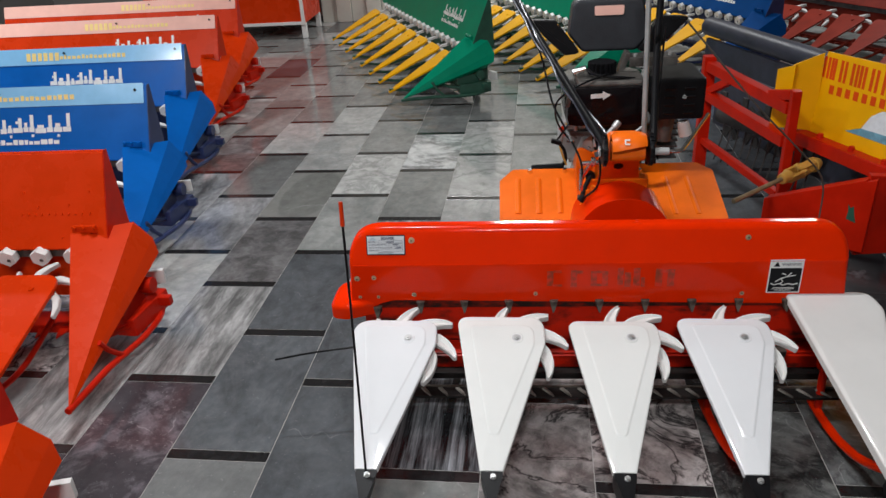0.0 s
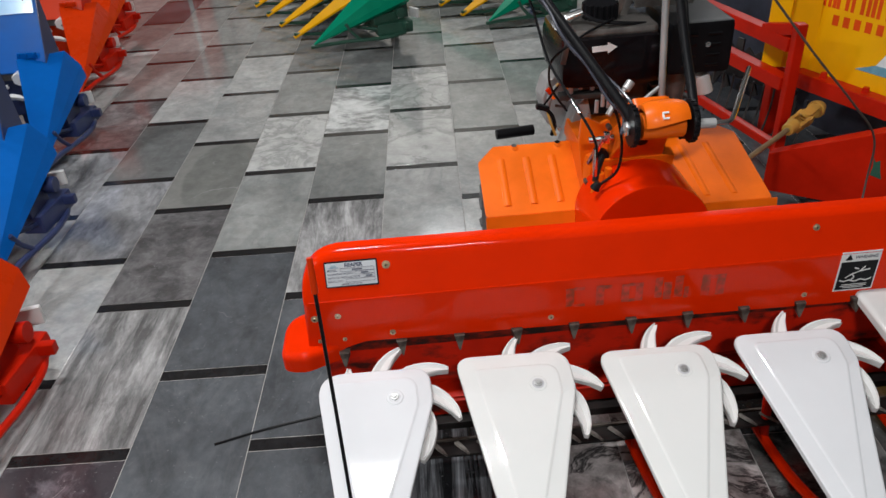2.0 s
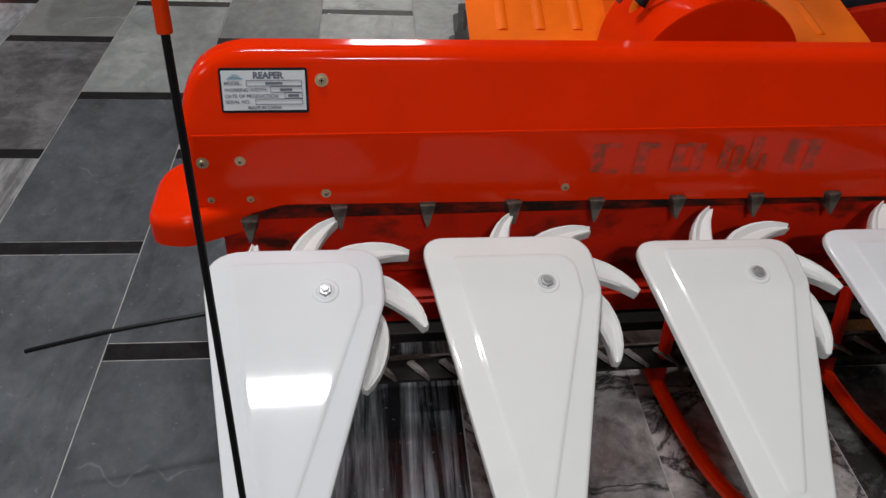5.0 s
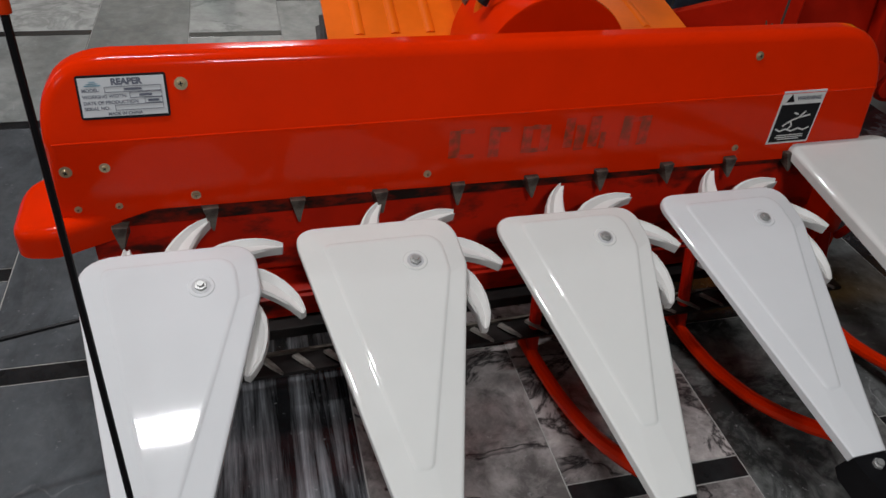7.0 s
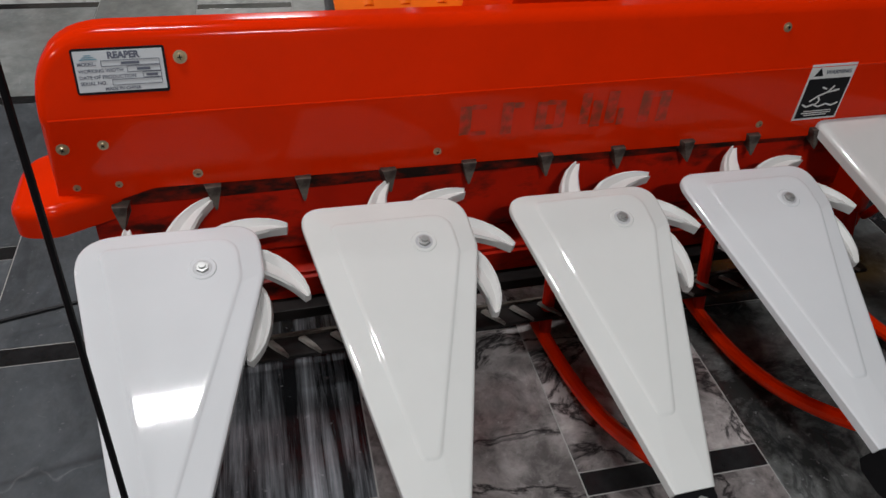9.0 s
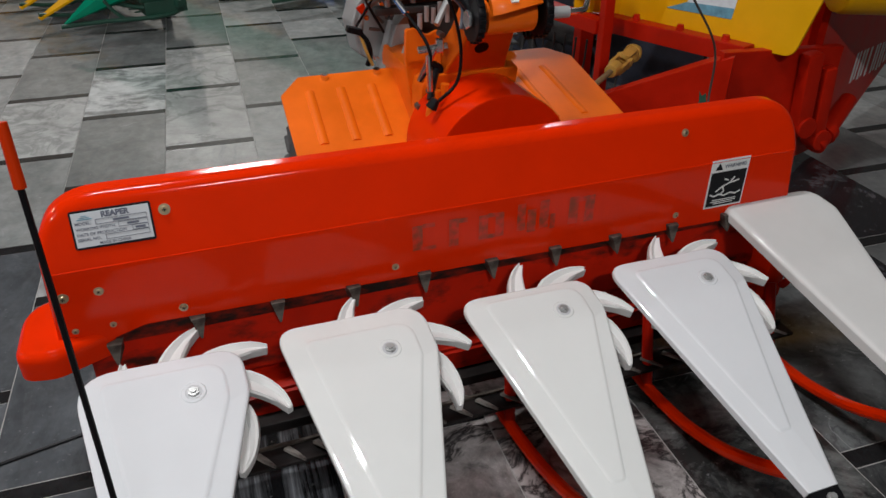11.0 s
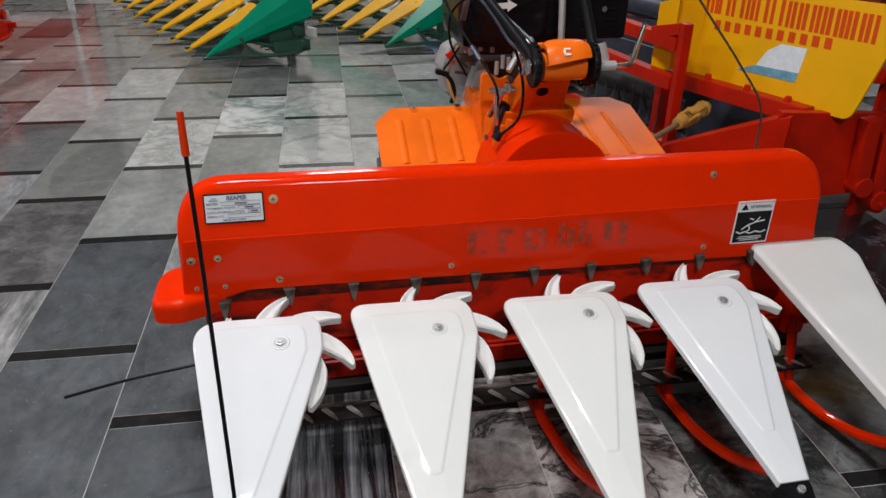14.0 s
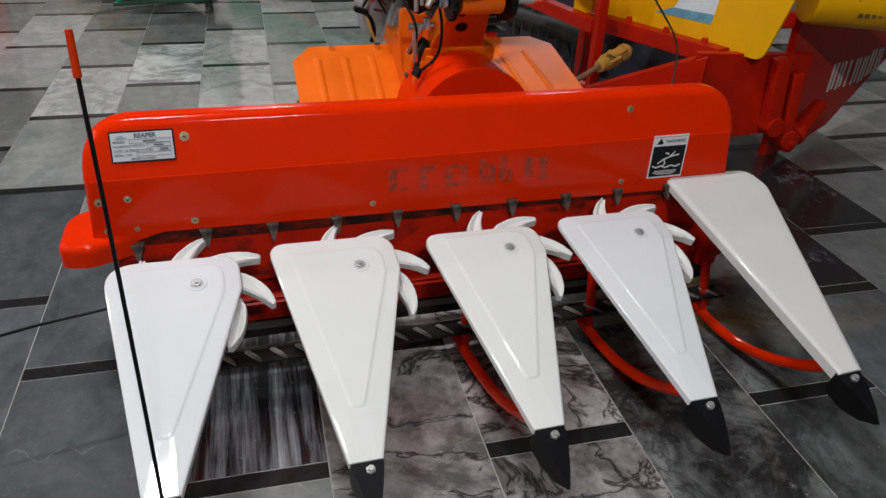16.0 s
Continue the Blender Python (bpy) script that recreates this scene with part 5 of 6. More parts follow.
    # two forks set crosswise, with bosses, a cross pin and a ribbed collar
    for q in (-1, 1):
        box(bm, (0.045, q * 0.020, 0), (0.085, 0.012, 0.034), 0.006)
        rod(bm, (0.085, q * 0.027, 0), (0.085, q * 0.012, 0), 0.020, seg=16, bev=0.003)
        box(bm, (0.122, 0, q * 0.019), (0.080, 0.032, 0.012), 0.005)
        rod(bm, (0.085, 0, q * 0.026), (0.085, 0, q * 0.012), 0.018, seg=16, bev=0.003)
    rod(bm, (-0.035, 0, 0), (0.012, 0, 0), 0.020, 0.026, 16, 0.004)
    rod(bm, (0.150, 0, 0), (0.205, 0, 0), 0.026, 0.022, 16, 0.005)
    rod(bm, (0.165, 0, 0), (0.180, 0, 0), 0.031, seg=12, bev=0.004)
    rod(bm, (0.085, -0.03, 0), (0.085, 0.03, 0), 0.008, seg=10)
    bm.transform(frame3(a + d * 0.02, d, (-d.y, d.x, 0.3)))
    P("yoke", bm, DYEL, uj)
    # right hand body: wall, ribs with lugs, spout, sloping side panel
    m = frame3((1.56, 0.785, 0.0), (0.97, -0.10, 0), (0, 0, 1))
    P("body_plate", plate(B(), [(-0.045, 0.12), (0.36, 0.165), (0.36, 0.42), (-0.04, 0.428)], 0.03, m, 0.005), RED2, None)
    for x, w, z0, z1 in ((1.800, 0.055, 0.19, 0.42), (1.872, 0.046, 0.14, 0.370)):
        bm = box(B(), (x, 0.735, (z0 + z1) / 2), (w, 0.045, z1 - z0), 0.012, Matrix.Rotation(-0.10, 4, "Y"))
        rb = P("rib", bm, RED2, None)
        c = (x + 0.018, 0.725, z0)
        P("lug", rod(B(), (c[0], 0.705, c[2]), (c[0], 0.765, c[2]), 0.034, seg=18, bev=0.008), RED2, rb)
    sp0 = P("spout", rod(B(), (1.885, 0.725, 0.115), (2.06, 0.80, 0.225), 0.032, 0.026, 16, 0.006), RED2, None)
    P("collar", rod(B(), (1.925, 0.742, 0.140), (1.95, 0.753, 0.156), 0.040, seg=18, bev=0.005), RED2, sp0)
    m = frame3((1.86, 0.775, 0.0), (0.893, 0.449, 0.0), (0, 0, 1))
    sp = P("side_panel", plate(B(), [(0.0, 0.06), (0.20, 0.03), (0.52, 0.05), (1.0, 0.24), (1.0, 0.64), (0, 0.60)], 0.02, m, 0.004), RED2, None, "red sloping side panel with white lettering")
    rc = []
    for k in range(7):
        x, y = 0.405 + k * 0.075, 0.205 - 0.006 * k + (0.02 if k > 4 else 0)
        rc += [(x, y, 0.022, 0.105), (x + 0.034, y + 0.004, 0.020, 0.100)] if k != 2 else [(x + 0.01, y, 0.022, 0.105)]
    bars("white_lettering", rc, inv @ m @ pose(0, 0, 0.0004), WPRINT, sp, "white painted lettering")
    # yellow drum cover with a painted face
    bm = rod(B(), (1.825, 0.745, 0.592), (2.45, 0.62, 0.575), 0.068, 0.088, 36, 0.022)
    dr = P("drum", bm, YELLOW, None, "yellow rounded drum cover with brown lettering")
    T = frame3((1.915, 0.650, 0.545), (0.985, -0.17, 0), (0, 0.1, 1))
    bars("brown_lettering", [(0.02 + 0.03 * k, 0.045 + 0.004 * (k % 3), 0.018, 0.020 + 0.006 * (k % 2)) for k in range(9)] + [(0.03 + 0.022 * k, 0.015, 0.014, 0.012) for k in range(11)], inv @ T, BROWN, dr, "brown lettering")
    # rotor with dark blades behind the frame, roller, frame foot
    bm = rod(B(), (1.40, 2.20, 0.22), (1.64, 1.72, 0.22), 0.05, seg=16)
    ro = P("rotor", bm, ENGINE, None, "dark bladed rotor")
    for k in range(26):
        c = Vector((1.40, 2.20, 0.22)).lerp(Vector((1.64, 1.72, 0.22)), k / 25)
        t = box(B(), (0, 0, 0.075), (0.012, 0.035, 0.09), 0.003)
        t.transform(Matrix.Translation(c) @ Matrix.Rotation(0.5, 4, "Z") @ Matrix.Rotation(k * 0.9, 4, "X"))
        P("blade", t, ENGINE, ro)
    bm = rod(B(), (1.58, 3.36, 0.45), (1.95, 2.15, 0.45), 0.058, seg=28, bev=0.008)
    P("roller", bm, SLATE, None, "dark slate-grey steel roller")
    # added dark panel: stands for the shade behind the frame
    bm = box(B(), (0, 0, 0), (1.2, 0.30, 0.03), 0.005)
    bm.transform(frame3((1.74, 2.72, 0.24), (0.30, -0.98, 0), (0, 0, 1)))
    P("dark_panel", bm, SLATE, None, "dark panel added for the shade under the roller")
    # added dark sheet over the floor in place of the implement's shade
    bm = box(B(), (0, 0, 0), (1.45, 0.52, 0.02), 0.004)
    bm.transform(frame3((1.72, 2.05, 0.075), (0.30, -0.98, 0), (0, 0, 1)))
    P("tray", bm, SLATE, None, "dark sheet added for the shade under the rotor")
    for k in range(12):
        x = k * 0.045
        P("tine", tube(B(), [(1.30 + x * 0.45, 1.80 - x, 0.30), (1.29 + x * 0.45, 1.79 - x, 0.22), (1.26 + x * 0.45, 1.77 - x, 0.13)], 0.004, 6, 2), ENGINE, None, "thin spring tine")
    for x, y in ((1.6, 1.7), (2.35, 1.30)):
        beam((x, y, 0), (x, y, 0.40), 0.06, 0.06, "leg")
    beam((1.6, 1.7, 0.38), (2.35, 1.30, 0.38), 0.06, 0.06)


implement()


def cable():
    th = thing("control_cable", pose(1.22, 0.50, 0.28), "loose thin brown-grey control cable", "cable")
    part("cable", tube(B(), [(0.0, -0.05, 0.01), (0.025, -0.004, 0.14), (0.004, -0.018, 0.27), (-0.105, -0.062, 0.39), (-0.25, -0.10, 0.535), (-0.455, -0.109, 0.765)], 0.0026, 8), CABLE, th)


cable()


# ---- far end: red bin and ivory shutter ----
def far_end():
    th = thing("red_bin", pose(-2.6, 6.2, 0), "large red steel bin on white legs", "bin")
    part("body", box(B(), (0, 0, 0.62), (1.65, 0.7, 0.95), 0.02), ORED, th)
    for x in (-0.78, 0.80):
        for y in (-0.30, 0.30):
            part("leg", box(B(), (x, y, 0.075), (0.05, 0.05, 0.15), 0.005), OFFW, th)
    part("trim", box(B(), (0, -0.355, 0.155), (1.66, 0.012, 0.03), 0.003), OFFW, th)
    for z0, z1 in ((0.15, 0.60), (0.604, 1.08)):
        part("corner_trim", box(B(), (0.81, -0.352, (z0 + z1) / 2), (0.035, 0.02, z1 - z0), 0.004), OFFW, th, "white upright corner trim")
    th = thing("roller_shutter", pose(0.0, 6.75, 0), "ivory ribbed metal shutter doors", "shutter")
    for k in range(24):
        part("slat", box(B(), (-1.72 + k * 0.17, (0.0, -0.03)[k % 2], 1.2), (0.165, 0.05, 2.4), 0.008), SHUT, th)


far_end()


# ---- marble floor tiles, the last ----
def marble(name, base, vein, streak, dark=0.5, rough=0.05, veins=0.3, lo=0.34, hi=0.66, turn=0.5, specks=0.28, fine=1.0, thin=0.055):
    """Polished marble: clouds, branching veins and long streaks, each tile shifted by its own random number."""
    m, nt, b = node_mat(name)
    L = nt.links
    co = add(nt, "ShaderNodeTexCoord")
    oi = add(nt, "ShaderNodeObjectInfo")
    geo = add(nt, "ShaderNodeNewGeometry")
    sh = nt.nodes.new("ShaderNodeVectorMath")
    sh.operation = "MULTIPLY_ADD"
    cmb = add(nt, "ShaderNodeCombineXYZ")
    rs = nt.nodes.new("ShaderNodeMath")
    rs.operation = "ADD"
    L.new(oi.outputs["Random"], rs.inputs[0])
    L.new(geo.outputs["Random Per Island"], rs.inputs[1])
    for i in range(3):
        L.new(rs.outputs[0], cmb.inputs[i])
    sh.inputs[1].default_value = (37.0, 61.0, 23.0)
    L.new(cmb.outputs[0], sh.inputs[0])
    L.new(co.outputs["Object"], sh.inputs[2])
    st = nt.nodes.new("ShaderNodeMapping")
    st.inputs["Rotation"].default_value = (0, 0, turn)
    st.inputs["Scale"].default_value = (1.0 * streak, 1.0 / streak, 1.0)
    L.new(sh.outputs[0], st.inputs["Vector"])
    warp = add(nt, "ShaderNodeTexNoise", Scale=3.0, Detail=4.0)
    L.new(st.outputs[0], warp.inputs["Vector"])
    mixv = nt.nodes.new("ShaderNodeMixRGB")
    mixv.blend_type, mixv.inputs[0].default_value = "ADD", 0.22
    L.new(st.outputs[0], mixv.inputs[1])
    L.new(warp.outputs["Color"], mixv.inputs[2])
    cl = add(nt, "ShaderNodeTexNoise", Scale=5.0 * fine, Detail=8.0, Roughness=0.68)
    L.new(mixv.outputs[0], cl.inputs["Vector"])
    ve = add(nt, "ShaderNodeTexNoise", Scale=4.2, Detail=9.0, Roughness=0.62, Distortion=0.8)
    L.new(mixv.outputs[0], ve.inputs["Vector"])
    ab = nt.nodes.new("ShaderNodeMath")
    ab.operation = "SUBTRACT"
    ab.inputs[1].default_value = 0.5
    L.new(ve.outputs["Fac"], ab.inputs[0])
    a2 = nt.nodes.new("ShaderNodeMath")
    a2.operation = "ABSOLUTE"
    L.new(ab.outputs[0], a2.inputs[0])
    vr = nt.nodes.new("ShaderNodeValToRGB")
    vr.color_ramp.elements[0].position, vr.color_ramp.elements[1].position = 0.0, thin
    vr.color_ramp.elements[0].color, vr.color_ramp.elements[1].color = (1, 1, 1, 1), (0, 0, 0, 1)
    L.new(a2.outputs[0], vr.inputs["Fac"])
    r = nt.nodes.new("ShaderNodeValToRGB")
    r.color_ramp.elements[0].position, r.color_ramp.elements[1].position = lo, hi
    r.color_ramp.elements[0].color = (*(c * dark for c in base), 1)
    r.color_ramp.elements[1].color = (*base, 1)
    L.new(cl.outputs["Fac"], r.inputs["Fac"])
    mx = nt.nodes.new("ShaderNodeMixRGB")
    mx.inputs[2].default_value = (*vein, 1)
    fac = nt.nodes.new("ShaderNodeMath")
    fac.operation, fac.inputs[1].default_value = "MULTIPLY", veins
    L.new(vr.outputs["Color"], fac.inputs[0])
    L.new(fac.outputs[0], mx.inputs[0])
    L.new(r.outputs["Color"], mx.inputs[1])
    # each tile a little lighter or darker than the next
    hs = add(nt, "ShaderNodeHueSaturation")
    mr = nt.nodes.new("ShaderNodeMapRange")
    mr.inputs["To Min"].default_value, mr.inputs["To Max"].default_value = 0.85, 1.18
    fr = nt.nodes.new("ShaderNodeMath")
    fr.operation = "FRACT"
    m7 = nt.nodes.new("ShaderNodeMath")
    m7.operation, m7.inputs[1].default_value = "MULTIPLY", 7.31
    L.new(rs.outputs[0], m7.inputs[0])
    L.new(m7.outputs[0], fr.inputs[0])
    L.new(fr.outputs[0], mr.inputs["Value"])
    md = add(nt, "ShaderNodeTexNoise", Scale=17.0, Detail=6.0, Roughness=0.7)
    L.new(sh.outputs[0], md.inputs["Vector"])
    mdr = nt.nodes.new("ShaderNodeMapRange")
    mdr.inputs["From Min"].default_value, mdr.inputs["From Max"].default_value = 0.32, 0.68
    mdr.inputs["To Min"].default_value, mdr.inputs["To Max"].default_value = 0.84, 1.14
    L.new(md.outputs["Fac"], mdr.inputs["Value"])
    mul = nt.nodes.new("ShaderNodeMath")
    mul.operation = "MULTIPLY"
    L.new(mr.outputs["Result"], mul.inputs[0])
    L.new(mdr.outputs["Result"], mul.inputs[1])
    L.new(mul.outputs[0], hs.inputs["Value"])
    L.new(mx.outputs[0], hs.inputs["Color"])
    # dust specks and hairline scratches
    sp = add(nt, "ShaderNodeTexNoise", Scale=85.0, Detail=3.0, Roughness=0.6)
    L.new(sh.outputs[0], sp.inputs["Vector"])
    spr = nt.nodes.new("ShaderNodeValToRGB")
    spr.color_ramp.elements[0].position, spr.color_ramp.elements[1].position = 0.66, 0.74
    L.new(sp.outputs["Fac"], spr.inputs["Fac"])
    sw = nt.nodes.new("ShaderNodeTexVoronoi")
    sw.feature = "DISTANCE_TO_EDGE"
    sw.inputs["Scale"].default_value = 2.6
    wob = nt.nodes.new("ShaderNodeMixRGB")
    wob.blend_type, wob.inputs[0].default_value = "ADD", 0.35
    L.new(sh.outputs[0], wob.inputs[1])
    L.new(warp.outputs["Color"], wob.inputs[2])
    L.new(wob.outputs[0], sw.inputs["Vector"])
    swr = nt.nodes.new("ShaderNodeMapRange")
    swr.inputs["From Min"].default_value, swr.inputs["From Max"].default_value = 0.006, 0.0
    L.new(sw.outputs["Distance"], swr.inputs["Value"])
    brk = nt.nodes.new("ShaderNodeMath")
    brk.operation = "MULTIPLY"
    L.new(swr.outputs["Result"], brk.inputs[0])
    gate = nt.nodes.new("ShaderNodeMapRange")
    gate.inputs["From Min"].default_value, gate.inputs["From Max"].default_value = 0.52, 0.62
    L.new(cl.outputs["Fac"], gate.inputs["Value"])
    L.new(gate.outputs["Result"], brk.inputs[1])
    mk = nt.nodes.new("ShaderNodeMath")
    mk.operation = "MAXIMUM"
    L.new(spr.outputs["Color"], mk.inputs[0])
    L.new(brk.outputs[0], mk.inputs[1])
    # pale scuffs where things were dragged
    sst = nt.nodes.new("ShaderNodeMapping")
    sst.inputs["Rotation"].default_value = (0, 0, 0.6)
    sst.inputs["Scale"].default_value = (0.35, 1.6, 1.0)
    L.new(wob.outputs[0], sst.inputs["Vector"])
    scf = add(nt, "ShaderNodeTexNoise", Scale=13.0, Detail=8.0, Roughness=0.72)
    L.new(sst.outputs[0], scf.inputs["Vector"])
    scr = nt.nodes.new("ShaderNodeMapRange")
    scr.inputs["From Min"].default_value, scr.inputs["From Max"].default_value = 0.66, 0.76
    scr.inputs["To Max"].default_value = 0.9
    L.new(scf.outputs["Fac"], scr.inputs["Value"])
    mk3 = nt.nodes.new("ShaderNodeMath")
    mk3.operation = "MAXIMUM"
    L.new(mk.outputs[0], mk3.inputs[0])
    L.new(scr.outputs["Result"], mk3.inputs[1])
    mk2 = nt.nodes.new("ShaderNodeMath")
    mk2.operation, mk2.inputs[1].default_value = "MULTIPLY", specks
    L.new(mk3.outputs[0], mk2.inputs[0])
    fin = nt.nodes.new("ShaderNodeMixRGB")
    fin.inputs[2].default_value = (0.55, 0.55, 0.56, 1)
    L.new(mk2.outputs[0], fin.inputs[0])
    L.new(hs.outputs[0], fin.inputs[1])
    L.new(fin.outputs[0], b.inputs["Base Color"])
    sm = add(nt, "ShaderNodeTexNoise", Scale=2.2, Detail=7.0, Roughness=0.65)
    L.new(co.outputs["Object"], sm.inputs["Vector"])
    rr = nt.nodes.new("ShaderNodeMapRange")
    rr.inputs["From Min"].default_value, rr.inputs["From Max"].default_value = 0.3, 0.75
    rr.inputs["To Min"].default_value, rr.inputs["To Max"].default_value = rough, rough + 0.12
    L.new(sm.outputs["Fac"], rr.inputs["Value"])
    L.new(rr.outputs["Result"], b.inputs["Roughness"])
    bp = add(nt, "ShaderNodeBump", Strength=0.05, Distance=0.001)
    L.new(sm.outputs["Fac"], bp.inputs["Height"])
    L.new(bp.outputs["Normal"], b.inputs["Normal"])
    return m


M_LIGHT = marble("light_grey_marble", (0.46, 0.46, 0.445), (0.22, 0.25, 0.25), 1.1, 0.66, veins=0.35)
M_MID = marble("grey_marble", (0.29, 0.295, 0.283), (0.15, 0.17, 0.17), 1.2, 0.62, veins=0.3)
M_DARK = marble("dark_grey_marble", (0.102, 0.110, 0.119), (0.20, 0.20, 0.20), 1.3, 0.58, veins=0.10, lo=0.36, hi=0.62, specks=0.13)
M_STREAK = marble("streaked_black_marble", (0.33, 0.34, 0.365), (0.012, 0.012, 0.014), 4.6, 0.03, veins=0.6, lo=0.44, hi=0.66, turn=0.05)
M_MOTTLE = marble("mottled_grey_marble_with_black_cracks", (0.42, 0.38, 0.37), (0.012, 0.011, 0.012), 1.0, 0.32, veins=0.95, lo=0.40, hi=0.58, fine=1.7, thin=0.03)
M_PURPLE = marble("dark_purple_marble_with_pale_flecks", (0.20, 0.185, 0.20), (0.022, 0.018, 0.024), 1.0, 0.11, veins=0.5, lo=0.55, hi=0.70, fine=1.5)
M_VIOLET = marble("violet_grey_marble_with_pale_flecks", (0.185, 0.165, 0.185), (0.03, 0.026, 0.032), 1.0, 0.34, veins=0.4, lo=0.50, hi=0.68, fine=1.6)
M_CLOUD = marble("clouded_grey_green_marble", (0.145, 0.15, 0.15), (0.02, 0.02, 0.022), 1.1, 0.28, veins=0.5, lo=0.40, hi=0.64, fine=1.2, thin=0.03)
M_PATCH = marble("black_marble_with_grey_green_patches", (0.185, 0.19, 0.185), (0.012, 0.012, 0.014), 1.0, 0.12, veins=0.6, lo=0.42, hi=0.64, fine=1.5, thin=0.03)
M_SLATE = marble("slate_grey_marble", (0.185, 0.190, 0.188), (0.30, 0.30, 0.29), 1.2, 0.72, veins=0.12)
M_BLOTCH = marble("blotched_pale_marble", (0.62, 0.63, 0.62), (0.10, 0.11, 0.11), 0.8, 0.42, veins=0.25, lo=0.44, hi=0.54)
M_SPECK = marble("speckled_light_marble", (0.50, 0.50, 0.485), (0.16, 0.17, 0.16), 1.0, 0.70, veins=0.55)
M_PALE = marble("pale_streaked_marble", (0.46, 0.455, 0.45), (0.08, 0.08, 0.08), 2.4, 0.30, veins=0.4, lo=0.40, hi=0.62, turn=0.25)
M_DUSK = marble("dusky_brown_grey_marble", (0.205, 0.198, 0.200), (0.05, 0.048, 0.046), 1.0, 0.50, veins=0.25, lo=0.42, hi=0.60, fine=1.3)
M_SMOKE = marble("smoky_pale_and_dark_marble", (0.42, 0.42, 0.43), (0.07, 0.07, 0.08), 1.5, 0.22, veins=0.25, lo=0.36, hi=0.66, turn=0.7, fine=0.8)
M_WORN = marble("olive_grey_marble_with_a_worn_oval", (0.190, 0.192, 0.180), (0.12, 0.12, 0.11), 1.1, 0.82, veins=0.12)
# dull pale film round a rubbed oval
wt = M_WORN.node_tree
wb = wt.nodes["Principled BSDF"]
wco, wln, wmp = add(wt, "ShaderNodeTexCoord"), wt.nodes.new("ShaderNodeVectorMath"), add(wt, "ShaderNodeMapping")
wln.operation = "LENGTH"
wmp.inputs["Location"].default_value, wmp.inputs["Scale"].default_value = (-0.25, 0.0, 0.0), (7.2, 3.3, 0.0)
wno = add(wt, "ShaderNodeTexNoise", Scale=9.0, Detail=4.0)
wad, wrm, wmx = wt.nodes.new("ShaderNodeMath"), add(wt, "ShaderNodeMapRange"), wt.nodes.new("ShaderNodeMixRGB")
wad.operation, wad.inputs[1].default_value = "MULTIPLY_ADD", 0.25
wrm.inputs["From Min"].default_value, wrm.inputs["From Max"].default_value, wrm.inputs["To Max"].default_value = 1.08, 1.18, 0.22
wmx.inputs[2].default_value = (0.36, 0.35, 0.33, 1)
wt.links.new(wco.outputs["Object"], wmp.inputs["Vector"])
wt.links.new(wco.outputs["Object"], wno.inputs["Vector"])
wt.links.new(wmp.outputs[0], wln.inputs[0])
wt.links.new(wno.outputs["Fac"], wad.inputs[0])
wt.links.new(wln.outputs["Value"], wad.inputs[2])
wt.links.new(wad.outputs[0], wrm.inputs["Value"])
wt.links.new(wrm.outputs["Result"], wmx.inputs[0])
wt.links.new(wb.inputs["Base Color"].links[0].from_socket, wmx.inputs[1])
wt.links.new(wmx.outputs[0], wb.inputs["Base Color"])
TONES = {"U": M_DUSK, "Y": M_SMOKE, "O": M_WORN, "V": M_VIOLET, "H": M_PATCH, "Q": M_CLOUD, "P": M_PURPLE, "G": M_SLATE, "B": M_BLOTCH, "K": M_SPECK, "T": M_PALE, "L": M_LIGHT, "M": M_MID, "D": M_DARK, "S": M_STREAK, "X": M_MOTTLE}
TILE_W, PERIOD, STRIP_D = 0.300, 0.623, 0.040
PHASE = {2: -0.045, 3: 0.290, 4: -0.060, 5: 0.285, 6: -0.035, 7: 0.300, 8: -0.035}
PATTERN = {}
# D in columns 5 to 9, rows 0 to 3: implement's shade as tile tone
for tone_key, cells in (("D", "5,0 6,0 7,0 8,0 5,1 6,1 7,1 8,1 6,2 7,2 8,2 7,3 8,3 8,-3 9,1 7,-3 0,-2 1,-3 0,-1 1,-2"), ("T", "-1,-2 -2,-2 1,-1"), ("S", "2,-2"), ("U", "-1,-1 -3,1 -4,1"), ("Y", "-2,0 -3,0"), ("O", "-1,0"), ("X", "3,-3 4,-2 4,-3 3,-2 2,-4"), ("V", "-1,-3 -2,-3"), ("P", "5,-2 6,-1 7,-1 7,-2 8,-1"), ("Q", "6,-3 6,-2"), ("H", "5,-3"), ("G", "0,-3 8,-2 9,-2 9,-1 9,0 10,-2 -2,1 1,2 0,3 2,3 1,3"), ("B", "1,1"), ("K", "2,1 2,2 0,1"),
                        ("L", "10,-1 10,0 11,-1 -2,-1 -1,1 -2,2 -1,2 2,0 3,3 3,0 -3,-1 2,-1 3,-1"), ("M", "0,0 3,1 3,2 1,0 0,2 -3,2 -3,3 -2,3 -1,3 2,-3")):
    for cell in cells.split():
        PATTERN[tuple(int(v) for v in cell.split(","))] = tone_key


def tone(c, r, rng):
    if (c, r) in PATTERN:
        return PATTERN[(c, r)]
    return rng.choice("XQDMGXQP") if r < 0 else rng.choice("MMLLDMM")


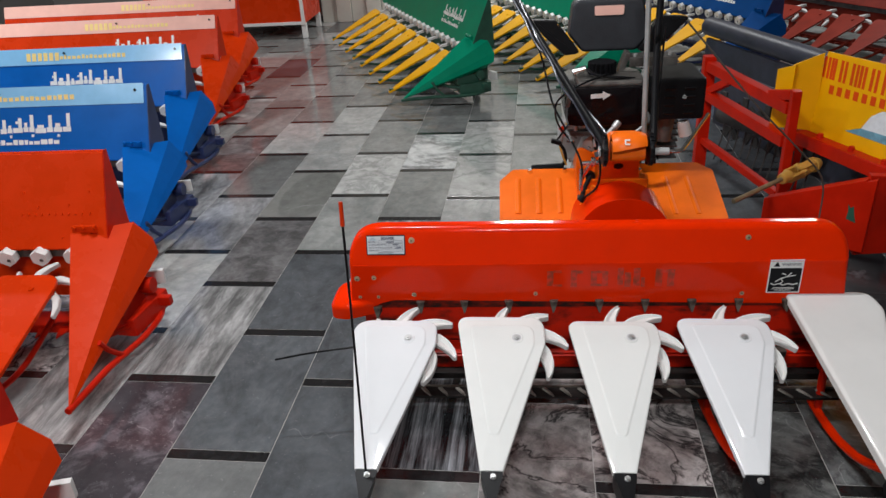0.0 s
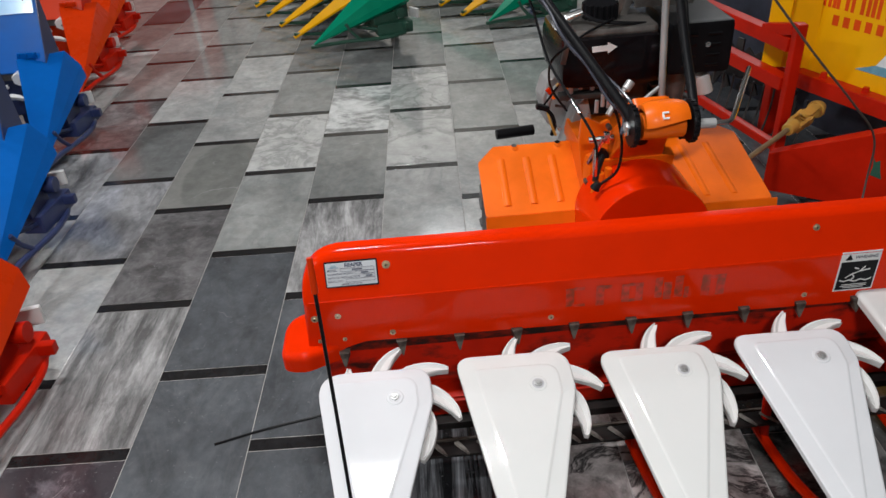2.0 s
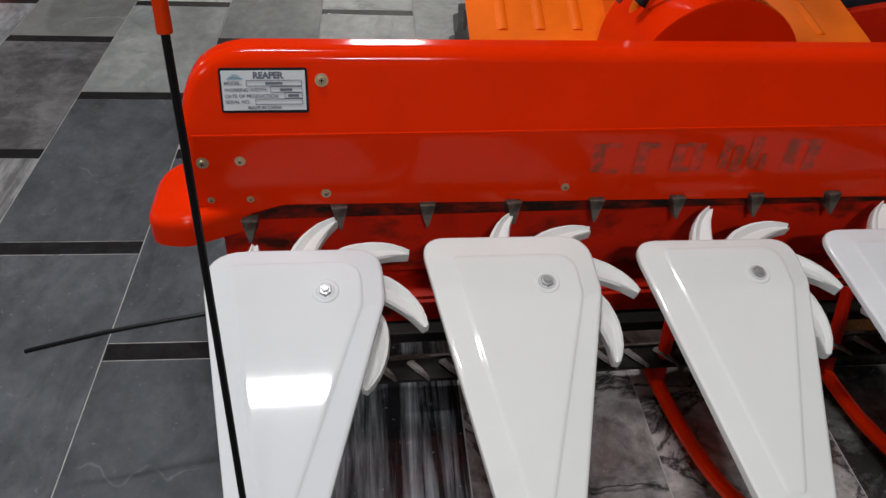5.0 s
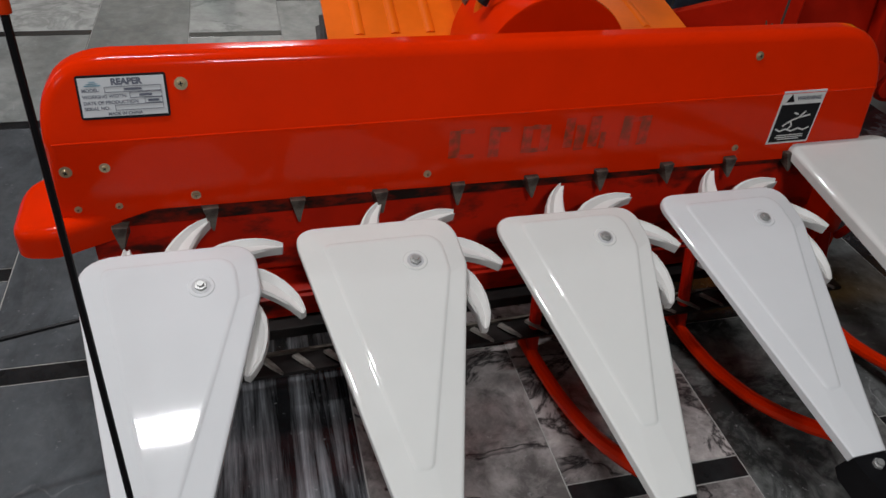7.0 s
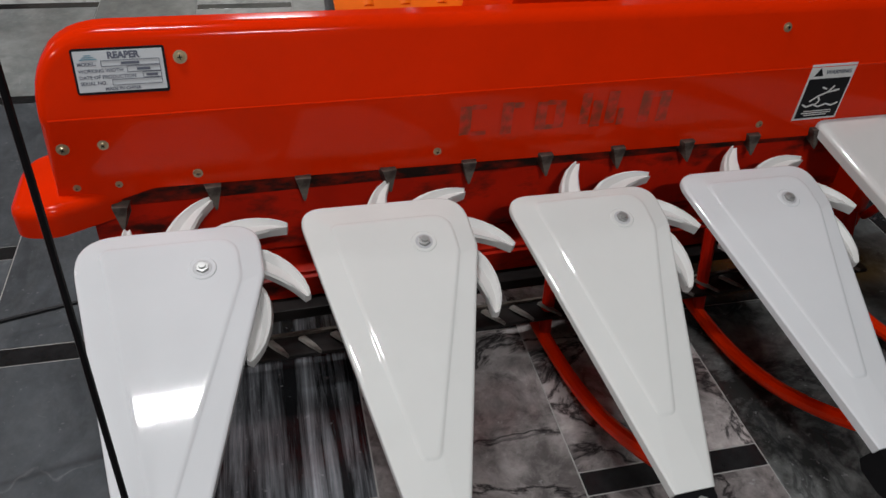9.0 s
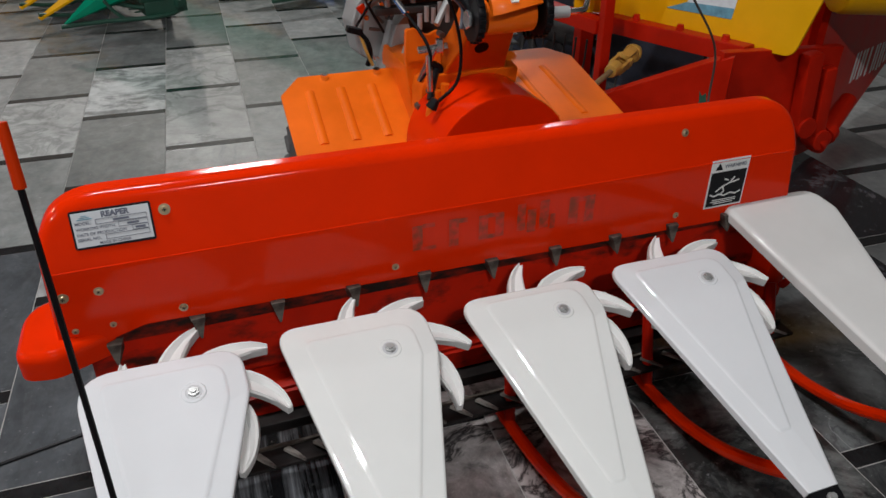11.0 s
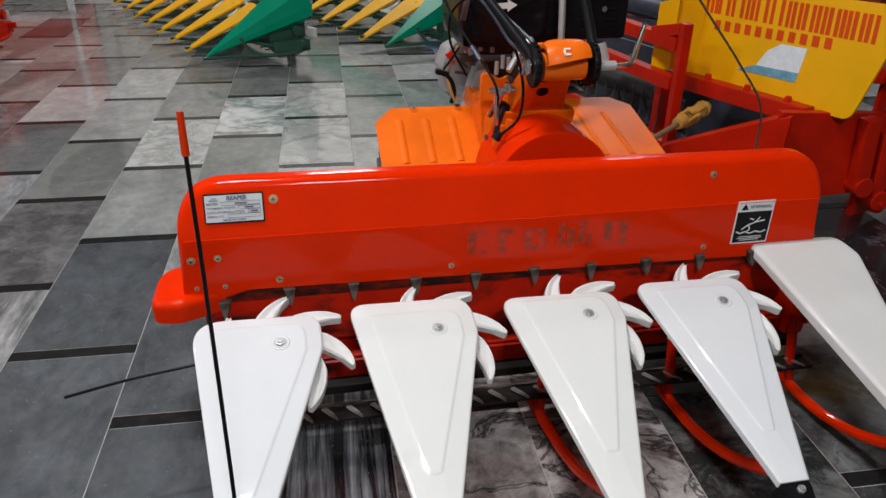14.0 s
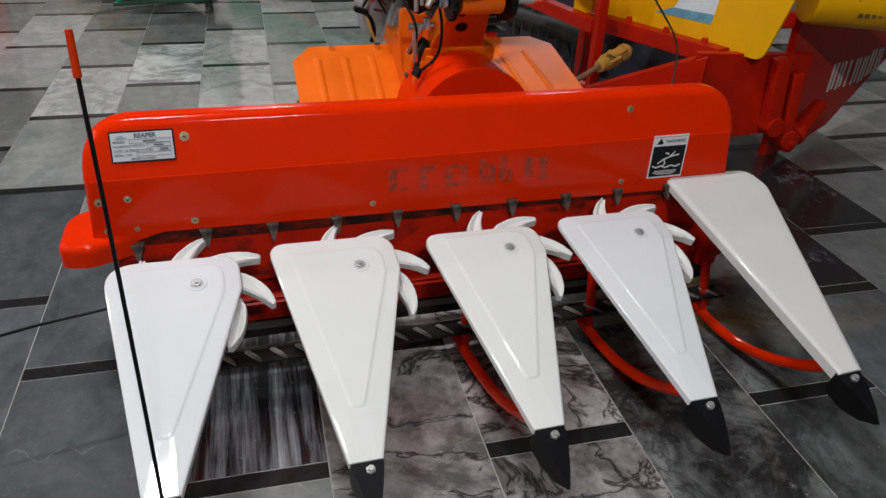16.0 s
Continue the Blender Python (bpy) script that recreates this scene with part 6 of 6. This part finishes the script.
def tiles():
    fl = bpy.data.objects["floor"]
    F = pose(-0.655, 1.11, 0) @ Matrix(((1.0, 0.038, 0, 0), (-0.038, 1.0, 0, 0), (0, 0, 1, 0), (0, 0, 0, 1)))
    g, t = 0.0012, 0.009

    def slab(w, d):
        bm = plate(B(), [(-w / 2, -d / 2), (w / 2, -d / 2), (w / 2, d / 2), (-w / 2, d / 2)], t, None, 0.0005, 1)
        me = bpy.data.meshes.new("tile")
        bmesh.ops.recalc_face_normals(bm, faces=bm.faces)
        bm.to_mesh(me)
        bm.free()
        return me

    dt = PERIOD - STRIP_D
    meshes = {}
    for key, mt in TONES.items():
        meshes[key] = slab(TILE_W - 2 * g, dt - 2 * g)
        meshes[key].materials.append(mt)
    sme = slab(TILE_W - 2 * g, STRIP_D - 2 * g)
    sme.materials.append(STRIPM)
    far = {k: [] for k in list(TONES) + ["strip"]}
    count = 0
    for c in range(-15, 21):
        for r in range(-10, 11):
            rng = random.Random(c * 131 + r * 17 + 5)
            off = PHASE.get(c, -0.003 if c % 2 == 0 else 0.340)
            x, v = (c + 0.5) * TILE_W, r * PERIOD + off
            for kind, vy in (("strip", v), ("tile", v + PERIOD / 2)):
                p = F @ Vector((x, vy, 0))
                if not (-5.1 < p.x < 5.5 and -4.5 < p.y < 7.1):
                    continue
                key = "strip" if kind == "strip" else tone(c, r, rng)
                near = -1.75 < p.x < 2.3 and -1.0 < p.y < 5.3
                if near and count < 296:
                    ob = new("strip" if kind == "strip" else "tile", sme if kind == "strip" else meshes[key])
                    ob.parent = fl
                    ob.matrix_basis = Matrix.Translation((p.x, p.y, rng.uniform(-0.0003, 0.0003))) @ Matrix.Rotation(-0.038, 4, "Z")
                    count += 1
                else:
                    far[key].append((p.x, p.y, TILE_W - 2 * g, (STRIP_D if kind == "strip" else dt) - 2 * g))
    for key, rows in far.items():
        vs, fs = [], []
        for x, y, w, d in rows:
            n = len(vs)
            for z in (0.0, -t):
                for a, b in ((-1, -1), (1, -1), (1, 1), (-1, 1)):
                    q = Matrix.Rotation(-0.038, 4, "Z") @ Vector((a * w / 2, b * d / 2, z))
                    vs.append((x + q.x, y + q.y, z))
            fs += [(n, n + 1, n + 2, n + 3)] + [(n + i, n + 4 + i, n + 4 + (i + 1) % 4, n + (i + 1) % 4) for i in range(4)]
        if not vs:
            continue
        me = bpy.data.meshes.new("far_tiles")
        me.from_pydata(vs, [], fs)
        me.materials.append(STRIPM if key == "strip" else TONES[key])
        ob = new("far_tiles", me)
        ob.parent = fl
        tagged(ob, kind="stuff")


tiles()
